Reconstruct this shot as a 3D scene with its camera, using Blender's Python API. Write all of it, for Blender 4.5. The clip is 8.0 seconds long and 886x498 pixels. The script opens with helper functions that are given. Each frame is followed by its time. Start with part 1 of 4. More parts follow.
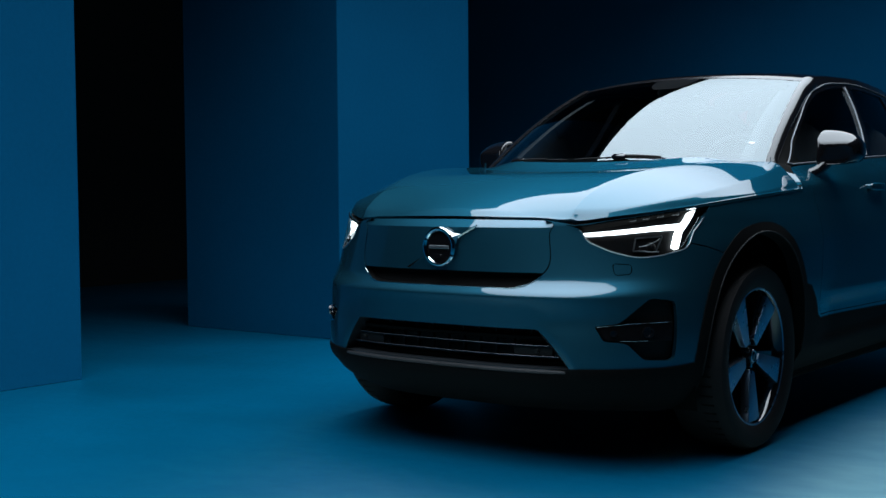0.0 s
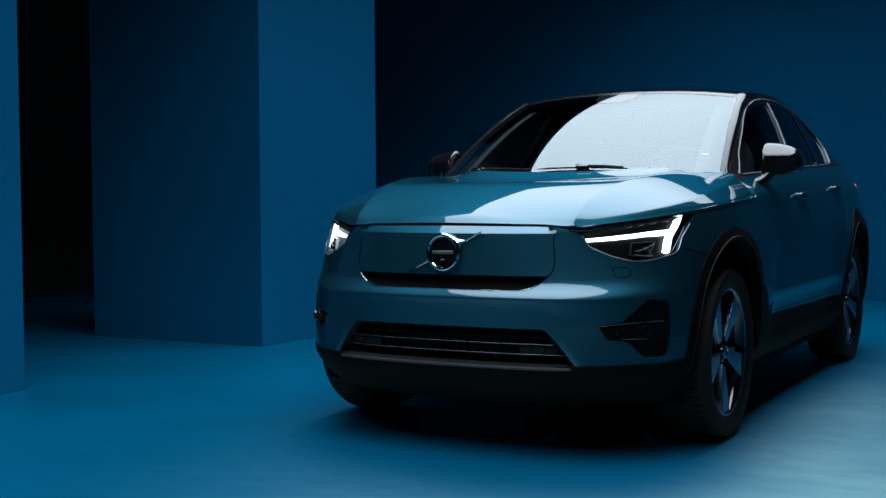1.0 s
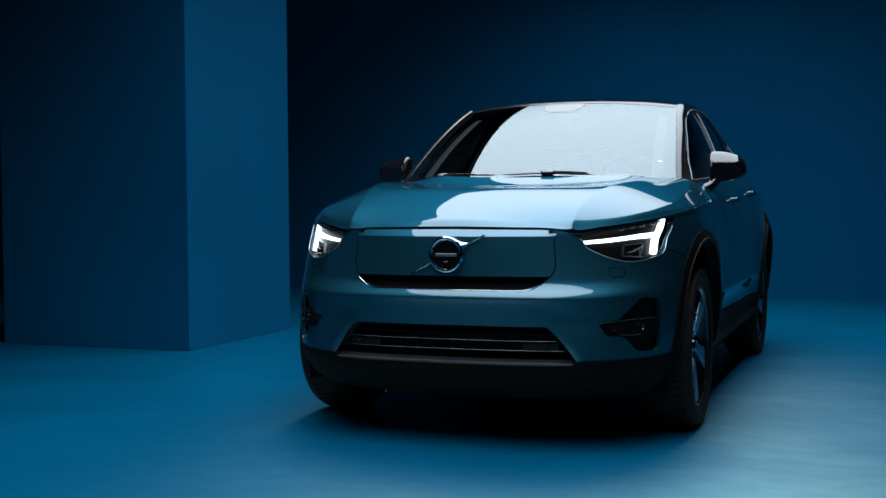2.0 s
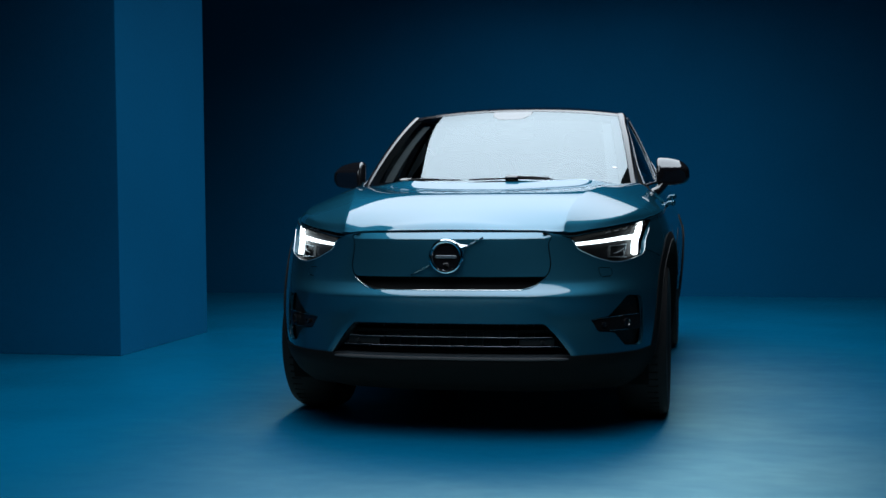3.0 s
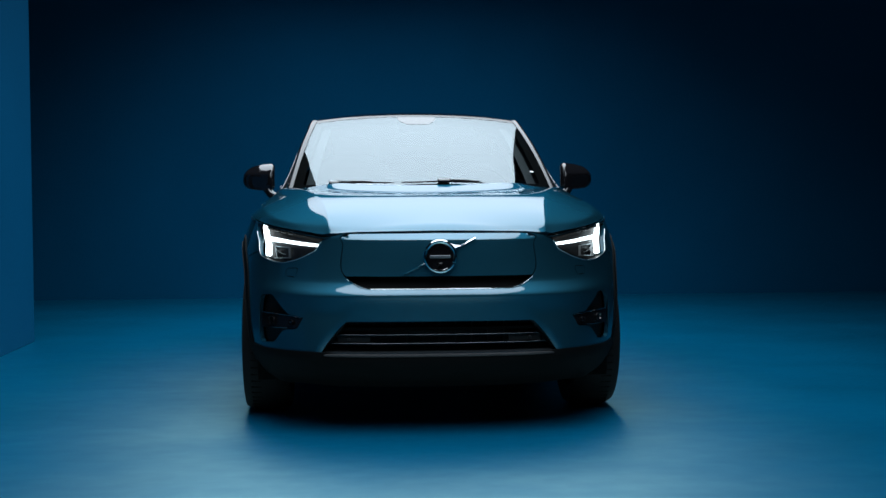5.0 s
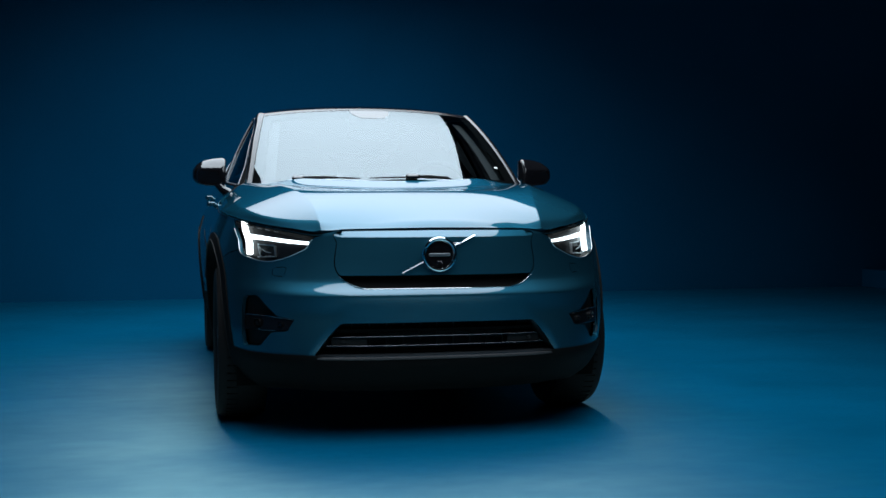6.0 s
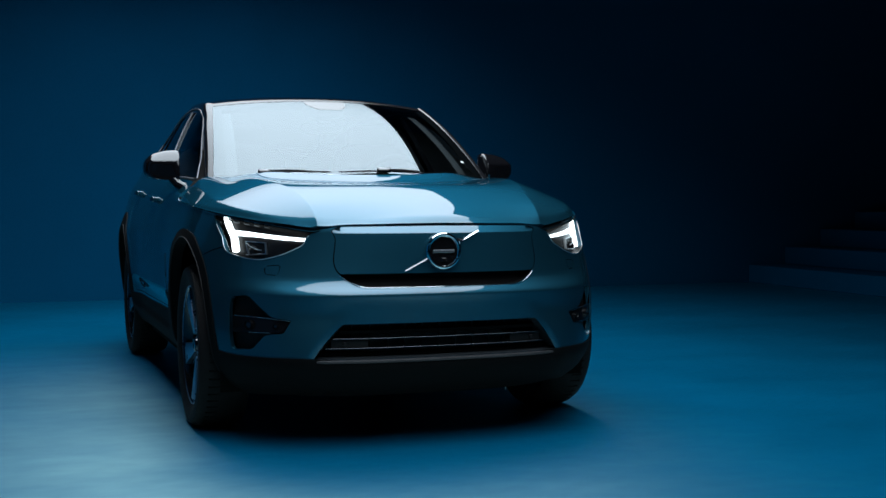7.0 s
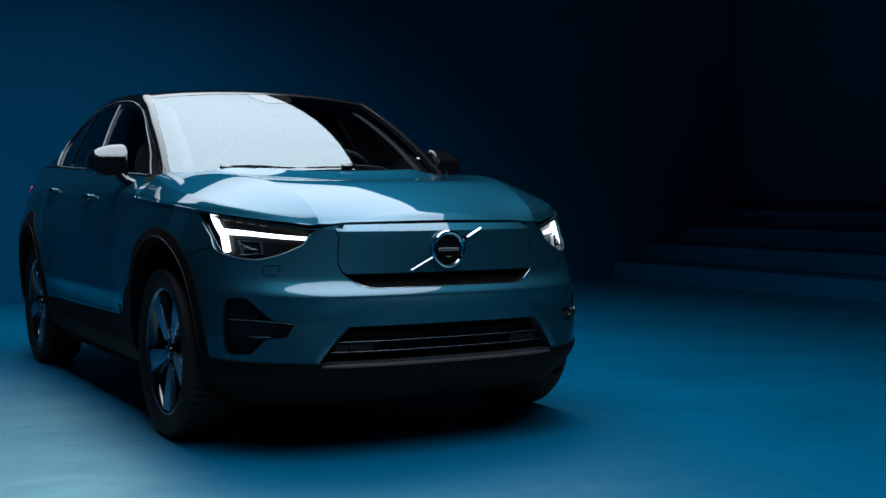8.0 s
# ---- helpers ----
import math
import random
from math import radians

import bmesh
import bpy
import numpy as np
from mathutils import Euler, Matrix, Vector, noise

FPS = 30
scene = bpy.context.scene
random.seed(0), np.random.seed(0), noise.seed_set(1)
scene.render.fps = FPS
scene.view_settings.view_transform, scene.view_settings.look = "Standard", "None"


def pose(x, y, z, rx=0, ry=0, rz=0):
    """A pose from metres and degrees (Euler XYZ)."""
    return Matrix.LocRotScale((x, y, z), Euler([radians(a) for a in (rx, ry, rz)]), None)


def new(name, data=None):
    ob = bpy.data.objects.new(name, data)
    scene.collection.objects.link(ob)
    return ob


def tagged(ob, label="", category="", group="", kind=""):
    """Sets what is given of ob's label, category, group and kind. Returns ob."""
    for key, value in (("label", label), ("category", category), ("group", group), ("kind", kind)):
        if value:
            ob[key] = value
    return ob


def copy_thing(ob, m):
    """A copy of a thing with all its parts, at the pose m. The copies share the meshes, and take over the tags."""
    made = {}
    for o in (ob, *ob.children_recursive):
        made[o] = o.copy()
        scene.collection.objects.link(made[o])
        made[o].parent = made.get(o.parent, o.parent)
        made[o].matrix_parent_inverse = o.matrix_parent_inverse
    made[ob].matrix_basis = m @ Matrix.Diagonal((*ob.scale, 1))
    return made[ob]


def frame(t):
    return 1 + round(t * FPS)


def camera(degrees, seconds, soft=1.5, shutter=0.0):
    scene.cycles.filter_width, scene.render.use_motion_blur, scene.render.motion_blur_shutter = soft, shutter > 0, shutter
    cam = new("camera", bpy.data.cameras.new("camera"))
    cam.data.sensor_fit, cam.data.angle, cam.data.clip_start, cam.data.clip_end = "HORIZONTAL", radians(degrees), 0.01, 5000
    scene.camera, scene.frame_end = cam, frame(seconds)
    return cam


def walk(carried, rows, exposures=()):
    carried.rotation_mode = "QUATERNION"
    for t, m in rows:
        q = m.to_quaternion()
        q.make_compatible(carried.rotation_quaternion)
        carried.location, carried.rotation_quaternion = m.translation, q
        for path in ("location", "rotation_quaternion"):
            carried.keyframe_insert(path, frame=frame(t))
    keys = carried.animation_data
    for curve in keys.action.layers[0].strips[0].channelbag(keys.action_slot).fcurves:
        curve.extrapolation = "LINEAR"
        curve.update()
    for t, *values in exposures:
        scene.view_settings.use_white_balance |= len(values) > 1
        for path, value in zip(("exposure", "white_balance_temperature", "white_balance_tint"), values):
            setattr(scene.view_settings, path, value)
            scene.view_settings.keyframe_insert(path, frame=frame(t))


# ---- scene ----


# ---------------------------------------------------------------- camera
cam = camera(39.56, 8.0, soft=1.5)
ROWS = [
    (0.0, 2.766, -3.525, 1.000, 37.42, -2.81, 0.44),
    (0.5, 2.537, -3.818, 1.003, 33.04, -2.65, 0.40),
    (1.0, 2.277, -4.093, 1.008, 28.69, -2.53, 0.36),
    (1.5, 1.995, -4.344, 1.012, 24.42, -2.46, 0.33),
    (3.0, 1.061, -5.017, 1.037, 11.91, -2.41, 0.49),
    (3.5, 0.721, -5.185, 1.041, 7.90, -2.37, 0.48),
    (4.0, 0.355, -5.281, 1.042, 3.84, -2.34, 0.43),
    (4.5, -0.017, -5.334, 1.041, -0.21, -2.31, 0.37),
    (6.0, -1.076, -4.981, 1.022, -12.20, -2.36, 0.12),
    (6.5, -1.384, -4.783, 1.013, -16.01, -2.39, 0.09),
    (7.0, -1.673, -4.571, 1.003, -19.82, -2.42, 0.07),
    (7.5, -1.994, -4.348, 0.996, -24.11, -2.45, 0.08),
    (8.0, -2.333, -4.098, 0.991, -29.02, -2.45, 0.14),
]
walk(cam, [(t, pose(x, y, z, 90 + pitch, roll, yaw)) for t, x, y, z, yaw, pitch, roll in ROWS])

# ---------------------------------------------------------------- light
world = bpy.data.worlds.new("studio_dark")
world.use_nodes = True
world.node_tree.nodes["Background"].inputs[0].default_value = (0.02, 0.05, 0.09, 1)
world.node_tree.nodes["Background"].inputs[1].default_value = 0.02
scene.world = world
scene.view_settings.exposure = 0.0

BOX_X, BOX_Y, BOX_Z, BOX_W, BOX_L = 0.0, 1.2, 4.0, 3.6, 10.4
BOX_POWER, BOX_COLOR, BOX_SPREAD = 535.0, (0.77, 0.89, 1.0), 137
lamp = bpy.data.lights.new("softbox_lamp", "AREA")
lamp.shape, lamp.size, lamp.size_y = "RECTANGLE", BOX_W, BOX_L
lamp.energy, lamp.color, lamp.spread = BOX_POWER, BOX_COLOR, radians(BOX_SPREAD)
new("softbox_lamp", lamp).matrix_basis = pose(BOX_X, BOX_Y, BOX_Z)


# ---------------------------------------------------------------- materials
def material(name, color, rough=0.5, metal=0.0, coat=0.0, coat_rough=0.03, spec=0.5, grain=0.0, grain_scale=40.0,
             spots=0.0, spot_scale=2.0, bump=0.0, bump_scale=60.0, rough_var=0.0, stretch=(1, 1, 1), sheen=0.0):
    """A surface with colour variation at two scales, uneven gloss and fine relief, in metres."""
    m = bpy.data.materials.new(name)
    m.use_nodes = True
    nt = m.node_tree
    b = nt.nodes["Principled BSDF"]
    b.inputs["Base Color"].default_value = (*color, 1)
    b.inputs["Roughness"].default_value = rough
    b.inputs["Metallic"].default_value = metal
    b.inputs["Coat Weight"].default_value = coat
    b.inputs["Coat Roughness"].default_value = coat_rough
    b.inputs["Specular IOR Level"].default_value = spec
    if not (grain or spots or bump or rough_var):
        return m
    tc = nt.nodes.new("ShaderNodeTexCoord")
    mp = nt.nodes.new("ShaderNodeMapping")
    mp.inputs["Scale"].default_value = stretch
    nt.links.new(tc.outputs["Object"], mp.inputs[0])

    def noise_at(scale, detail=4.0):
        n = nt.nodes.new("ShaderNodeTexNoise")
        n.inputs["Scale"].default_value, n.inputs["Detail"].default_value = scale, detail
        nt.links.new(mp.outputs[0], n.inputs["Vector"])
        return n.outputs["Fac"]

    def remap(sock, low, high, a, z):
        r = nt.nodes.new("ShaderNodeMapRange")
        for i, v in enumerate((low, high, a, z)):
            r.inputs[i + 1].default_value = v
        nt.links.new(sock, r.inputs[0])
        return r.outputs[0]

    large = noise_at(spot_scale, 6)
    fine = noise_at(grain_scale)
    if grain or spots:
        mul = nt.nodes.new("ShaderNodeMath")
        mul.operation = "MULTIPLY"
        nt.links.new(remap(large, 0.3, 0.7, 1 - spots, 1 + spots), mul.inputs[0])
        nt.links.new(remap(fine, 0.3, 0.7, 1 - grain, 1 + grain), mul.inputs[1])
        mix = nt.nodes.new("ShaderNodeVectorMath")
        mix.operation = "SCALE"
        mix.inputs[0].default_value = color
        nt.links.new(mul.outputs[0], mix.inputs["Scale"])
        nt.links.new(mix.outputs[0], b.inputs["Base Color"])
    if rough_var:
        nt.links.new(remap(large, 0.3, 0.7, rough - rough_var, rough + rough_var), b.inputs["Roughness"])
    if bump:
        bp = nt.nodes.new("ShaderNodeBump")
        bp.inputs["Strength"].default_value, bp.inputs["Distance"].default_value = bump, 0.002
        nt.links.new(noise_at(bump_scale), bp.inputs["Height"])
        nt.links.new(bp.outputs[0], b.inputs["Normal"])
    return m


def glass(name, color, ior=1.5):
    """Thin clear glass: what it lets through is tinted, what it mirrors follows Fresnel."""
    m = bpy.data.materials.new(name)
    m.use_nodes = True
    nt = m.node_tree
    nt.nodes.remove(nt.nodes["Principled BSDF"])
    fres, clear, shine, mix = (nt.nodes.new("ShaderNode" + k) for k in ("Fresnel", "BsdfTransparent", "BsdfGlossy", "MixShader"))
    fres.inputs["IOR"].default_value = ior
    clear.inputs["Color"].default_value = (*color, 1)
    shine.inputs["Roughness"].default_value = 0.01
    shine.inputs["Color"].default_value = (0.66, 0.73, 0.76, 1)
    nt.links.new(fres.outputs[0], mix.inputs[0])
    nt.links.new(clear.outputs[0], mix.inputs[1])
    nt.links.new(shine.outputs[0], mix.inputs[2])
    nt.links.new(mix.outputs[0], nt.nodes["Material Output"].inputs[0])
    return m


def glow(name, color, strength):
    m = bpy.data.materials.new(name)
    m.use_nodes = True
    b = m.node_tree.nodes["Principled BSDF"]
    b.inputs["Base Color"].default_value = (*color, 1)
    b.inputs["Emission Color"].default_value = (*color, 1)
    b.inputs["Emission Strength"].default_value = strength
    return m


def floor_paint(name, color, rough, gloss):
    """Matt floor paint under a soft worn sheen, with faint scuffs."""
    m = material(name, color, 0.9, spec=0.0, grain=0.05, grain_scale=40, spots=0.07, spot_scale=1.3, bump=0.1, bump_scale=70)
    nt = m.node_tree
    out, base = nt.nodes["Material Output"], nt.nodes["Principled BSDF"]
    tc, shine, mix = (nt.nodes.new("ShaderNode" + k) for k in ("TexCoord", "BsdfGlossy", "MixShader"))
    shine.distribution = "BECKMANN"
    shine.inputs["Roughness"].default_value = rough
    shine.inputs["Color"].default_value = (0.64, 1, 0.92, 1)
    base_level = nt.nodes.new("ShaderNodeValue")
    base_level.outputs[0].default_value = gloss
    level = base_level.outputs[0]
    for scale, detail, stretch, lo, hi in ((1.1, 9, (0.8, 1.2, 1), 0.86, 1.14), (9.0, 5, (0.8, 1.2, 1), 0.95, 1.05), (1.6, 8, (0.45, 1.6, 1), 0.92, 1.08)):
        mp, n, rg, mul = (nt.nodes.new("ShaderNode" + k) for k in ("Mapping", "TexNoise", "MapRange", "Math"))
        mp.inputs["Scale"].default_value = stretch
        n.inputs["Scale"].default_value, n.inputs["Detail"].default_value = scale, detail
        nt.links.new(tc.outputs["Object"], mp.inputs[0])
        nt.links.new(mp.outputs[0], n.inputs["Vector"])
        for k, v in enumerate((0.35, 0.65, lo, hi)):
            rg.inputs[k + 1].default_value = v
        nt.links.new(n.outputs["Fac"], rg.inputs[0])
        mul.operation = "MULTIPLY"
        nt.links.new(level, mul.inputs[0])
        nt.links.new(rg.outputs[0], mul.inputs[1])
        level = mul.outputs[0]
    nt.links.new(level, mix.inputs[0])
    nt.links.new(base.outputs[0], mix.inputs[1])
    nt.links.new(shine.outputs[0], mix.inputs[2])
    nt.links.new(mix.outputs[0], out.inputs[0])
    return m


FLOOR = floor_paint("painted_floor", (0.0002, 0.069, 0.140), 0.47, 0.29)
WALL = material("painted_wall", (0.0002, 0.0495, 0.115), 0.75, spec=0.02, grain=0.04, spots=0.07, spot_scale=0.7, bump=0.2, bump_scale=150)
BLACKOUT = material("black_cloth", (0.004, 0.005, 0.006), 0.95, grain=0.2, grain_scale=80, bump=0.3, bump_scale=30)
PAINT = material("metallic_blue_paint", (0.012, 0.067, 0.102), 0.56, metal=1.0, spec=0.05, coat=1.0, coat_rough=0.008, grain=0.05, grain_scale=900)
PAINT.node_tree.nodes["Principled BSDF"].inputs["Coat IOR"].default_value = 1.51
PAINT.node_tree.nodes["Principled BSDF"].inputs["Specular Tint"].default_value = (0.15, 0.42, 0.52, 1)
GLOSS_BLACK = material("gloss_black", (0.004, 0.004, 0.005), 0.03, spec=0.6)
INTAKE_GREY = material("intake_plastic", (0.011, 0.014, 0.017), 0.6, spec=0.2, grain=0.15, grain_scale=300)
CLADDING = material("black_plastic", (0.0045, 0.005, 0.0055), 0.55, spec=0.15, grain=0.15, grain_scale=300, bump=0.4, bump_scale=500)
RUBBER = material("tyre_rubber", (0.0035, 0.0035, 0.004), 0.7, spec=0.12, grain=0.2, grain_scale=60, spots=0.15, spot_scale=8, bump=0.3, bump_scale=300)
LAMP_BLACK = material("lamp_black", (0.003, 0.003, 0.0035), 0.35, spec=0.2)
LOWER_BLACK = material("lower_black_plastic", (0.0024, 0.0026, 0.0028), 0.7, spec=0.05, grain=0.15, grain_scale=300)
LAMP_GREY = material("lamp_grey", (0.10, 0.105, 0.11), 0.35)
LAMP_SILVER = material("lamp_silver", (0.42, 0.44, 0.46), 0.3, metal=1.0)
GROOVE = material("seam_black", (0.002, 0.002, 0.002), 0.9, spec=0.05)
CHROME = material("chrome", (0.75, 0.77, 0.79), 0.08, metal=1.0)
DARK_CHROME = material("dark_chrome", (0.30, 0.32, 0.35), 0.15, metal=1.0)
GLASS = glass("window_glass", (0.42, 0.49, 0.51), 2.0)
PILLAR_BLACK = material("pillar_black", (0.006, 0.006, 0.007), 0.16, spec=0.32)
SATIN_TRIM = material("satin_metal_trim", (0.15, 0.16, 0.175), 0.5, metal=1.0, grain=0.06, grain_scale=300)
TRIM_GREY = material("cabin_trim_grey", (0.022, 0.025, 0.026), 0.7, grain=0.1, grain_scale=150)
LENS = glass("lamp_lens", (0.92, 0.94, 0.95), 1.25)
DRL = glow("lamp_white", (0.88, 0.97, 1.0), 3.5)
CABIN = material("cabin_charcoal", (0.022, 0.024, 0.026), 0.8, grain=0.2, grain_scale=120, bump=0.3, bump_scale=200)
RED = glow("tail_red", (0.9, 0.01, 0.03), 0.35)
ALLOY = material("machined_alloy", (0.25, 0.33, 0.42), 0.30, metal=1.0, grain=0.06, grain_scale=200, rough_var=0.05, spot_scale=20)


# ---------------------------------------------------------------- helpers for building
def finish(name, me, mat, parent=None, label="", angle=32):
    me.materials.append(mat)
    me.polygons.foreach_set("use_smooth", [True] * len(me.polygons))
    me.set_sharp_from_angle(angle=radians(angle))
    ob = new(name, me)
    if parent:
        ob.parent = parent
    if label:
        ob["label"] = label
    return ob


def part(name, bm, mat, parent=None, label="", angle=32):
    me = bpy.data.meshes.new(name)
    bmesh.ops.recalc_face_normals(bm, faces=bm.faces[:])
    bm.to_mesh(me)
    bm.free()
    return finish(name, me, mat, parent, label, angle)


def thing(name, label, category, at=(0, 0, 0), group="", kind=""):
    ob = new(name)
    ob.location = at
    return tagged(ob, label, category, group, kind)


def box(x0, x1, y0, y1, z0, z1, bevel=0.0, seg=2):
    bm = bmesh.new()
    bmesh.ops.create_cube(bm, size=1, matrix=Matrix.Translation(((x0 + x1) / 2, (y0 + y1) / 2, (z0 + z1) / 2)) @ Matrix.Diagonal((x1 - x0, y1 - y0, z1 - z0, 1)))
    if bevel:
        bmesh.ops.bevel(bm, geom=bm.edges[:] + bm.verts[:], offset=bevel, segments=seg, profile=0.5, affect="EDGES", clamp_overlap=True)
    return bm


def spline(pts):
    """A smooth curve through (x, y) pairs: cubic pieces with slopes that do not overshoot."""
    xs, ys = [p[0] for p in pts], [p[1] for p in pts]
    d = [(ys[i + 1] - ys[i]) / (xs[i + 1] - xs[i]) for i in range(len(xs) - 1)]
    m = [d[0]]
    for i in range(1, len(d)):
        m.append(0 if d[i - 1] * d[i] <= 0 else 2 * d[i - 1] * d[i] / (d[i - 1] + d[i]))
    m.append(d[-1])

    def f(x):
        if x <= xs[0]:
            return ys[0]
        if x >= xs[-1]:
            return ys[-1]
        i = 0
        while x > xs[i + 1]:
            i += 1
        h = xs[i + 1] - xs[i]
        t = (x - xs[i]) / h
        return ((1 + 2 * t) * (1 - t) ** 2 * ys[i] + t * (1 - t) ** 2 * h * m[i] + t * t * (3 - 2 * t) * ys[i + 1] + t * t * (t - 1) * h * m[i + 1])
    return f


def smooth(x):
    x = min(1.0, max(0.0, x))
    return x * x * (3 - 2 * x)


def inside(poly, x, y):
    c, j = False, len(poly) - 1
    for i in range(len(poly)):
        (xi, yi), (xj, yj) = poly[i], poly[j]
        if (yi > y) != (yj > y) and x < (xj - xi) * (y - yi) / (yj - yi) + xi:
            c = not c
        j = i
    return c


def rounded(poly, r, n=5):
    """A polygon with its corners rounded by r."""
    out = []
    for i in range(len(poly)):
        p, a, b = Vector(poly[i]), Vector(poly[i - 1]), Vector(poly[(i + 1) % len(poly)])
        ra = r[i] if isinstance(r, (list, tuple)) else r
        da, db = (a - p), (b - p)
        k = min(ra, da.length * 0.45, db.length * 0.45)
        s, e = p + da.normalized() * k, p + db.normalized() * k
        for q in range(n + 1):
            t = q / n
            out.append(tuple((1 - t) ** 2 * s + 2 * t * (1 - t) * p + t * t * e))
    return out


def grown(poly, d):
    """A polygon moved outwards by d (inwards if negative)."""
    area = sum(poly[i - 1][0] * poly[i][1] - poly[i][0] * poly[i - 1][1] for i in range(len(poly)))
    sg = 1 if area > 0 else -1
    out = []
    for i in range(len(poly)):
        a, p, b = Vector(poly[i - 1]), Vector(poly[i]), Vector(poly[(i + 1) % len(poly)])
        e1, e2 = (p - a).normalized(), (b - p).normalized()
        n1, n2 = Vector((e1.y, -e1.x)) * sg, Vector((e2.y, -e2.x)) * sg
        n = (n1 + n2)
        n = n.normalized() if n.length > 1e-6 else n1
        out.append(tuple(p + n * d / max(0.4, n.dot(n1))))
    return out


def strip(line, w):
    """A thin polygon along a line."""
    left, right = [], []
    for i, p in enumerate(line):
        a, b = Vector(line[max(0, i - 1)]), Vector(line[min(len(line) - 1, i + 1)])
        e = (b - a).normalized()
        n = Vector((e.y, -e.x)) * w / 2
        left.append(tuple(Vector(p) + n))
        right.append(tuple(Vector(p) - n))
    return left + right[::-1]


def mirrored(poly):
    return [(-x, y) for x, y in poly][::-1]


class Sheet:
    """A flat grid that is cut along outlines; its regions are then laid on a curved surface."""

    def __init__(self, us, vs):
        self.bm = bmesh.new()
        rows = [[self.bm.verts.new((u, v, 0)) for u in us] for v in vs]
        for a, b in zip(rows, rows[1:]):
            for i in range(len(us) - 1):
                self.bm.faces.new((a[i], a[i + 1], b[i + 1], b[i]))

    def cut(self, poly):
        bm = self.bm
        x0, x1 = min(p[0] for p in poly), max(p[0] for p in poly)
        y0, y1 = min(p[1] for p in poly), max(p[1] for p in poly)

        def touches(f, a, b, c, d):
            xs, ys = [v.co.x for v in f.verts], [v.co.y for v in f.verts]
            return max(xs) >= a and min(xs) <= b and max(ys) >= c and min(ys) <= d
        near = [f for f in bm.faces if touches(f, x0, x1, y0, y1)]
        for i in range(len(poly)):
            p, q = poly[i - 1], poly[i]
            if (p[0] - q[0]) ** 2 + (p[1] - q[1]) ** 2 < 1e-10:
                continue
            e = 1e-4
            a, b, c, d = min(p[0], q[0]) - e, max(p[0], q[0]) + e, min(p[1], q[1]) - e, max(p[1], q[1]) + e
            hit = [f for f in near if touches(f, a, b, c, d)]
            if not hit:
                continue
            hs = set(hit)
            edges = list({e_ for f in hit for e_ in f.edges})
            verts = list({v for f in hit for v in f.verts})
            res = bmesh.ops.bisect_plane(bm, geom=hit + edges + verts, dist=1e-5, plane_co=(p[0], p[1], 0), plane_no=(q[1] - p[1], p[0] - q[0], 0))
            got = [g for g in res["geom"] if isinstance(g, bmesh.types.BMFace)]
            near = [f for f in near if f not in hs] + got
        return self

    def take(self, test):
        """Takes the faces whose middle passes the test out of the sheet."""
        chosen = [f for f in self.bm.faces if test(*f.calc_center_median().xy)]
        verts, index, faces = [], {}, []
        for f in chosen:
            loop = []
            for v in f.verts:
                if v not in index:
                    index[v] = len(verts)
                    verts.append((v.co.x, v.co.y))
                loop.append(index[v])
            faces.append(loop)
        bmesh.ops.delete(self.bm, geom=chosen, context="FACES")
        return verts, faces

    def take_poly(self, poly):
        x0, x1 = min(p[0] for p in poly), max(p[0] for p in poly)
        y0, y1 = min(p[1] for p in poly), max(p[1] for p in poly)
        return self.take(lambda x, y: x0 < x < x1 and y0 < y < y1 and inside(poly, x, y))


def lay(name, patch, fn, mat, parent=None, label="", off=0.0, rim=0.02, angle=32, flip=False):
    """Lays a patch of a sheet on the surface fn(u, v), sunk by off, with its border turned in by rim."""
    verts, faces = patch
    if not faces:
        return None
    pts, nors = [], []
    e = 0.003
    for u, v in verts:
        p = Vector(fn(u, v))
        n = (Vector(fn(u + e, v)) - Vector(fn(u - e, v))).cross(Vector(fn(u, v + e)) - Vector(fn(u, v - e)))
        n = n.normalized() if n.length > 1e-12 else Vector((0, 0, 1))
        if flip:
            n = -n
        pts.append(p - n * off)
        nors.append(n)
    faces = [list(f) for f in faces]
    if rim:
        count = {}
        for f in faces:
            for i in range(len(f)):
                a, b = f[i - 1], f[i]
                key = (min(a, b), max(a, b))
                count.setdefault(key, []).append((a, b))
        twin = {}
        for key, uses in count.items():
            if len(uses) == 1:
                a, b = uses[0]
                for w in (a, b):
                    if w not in twin:
                        twin[w] = len(pts)
                        pts.append(pts[w] - nors[w] * rim)
                faces.append([b, a, twin[a], twin[b]])
    if flip:
        faces = [f[::-1] for f in faces]
    me = bpy.data.meshes.new(name)
    me.from_pydata([tuple(p) for p in pts], [], faces)
    me.update()
    return finish(name, me, mat, parent, label, angle)


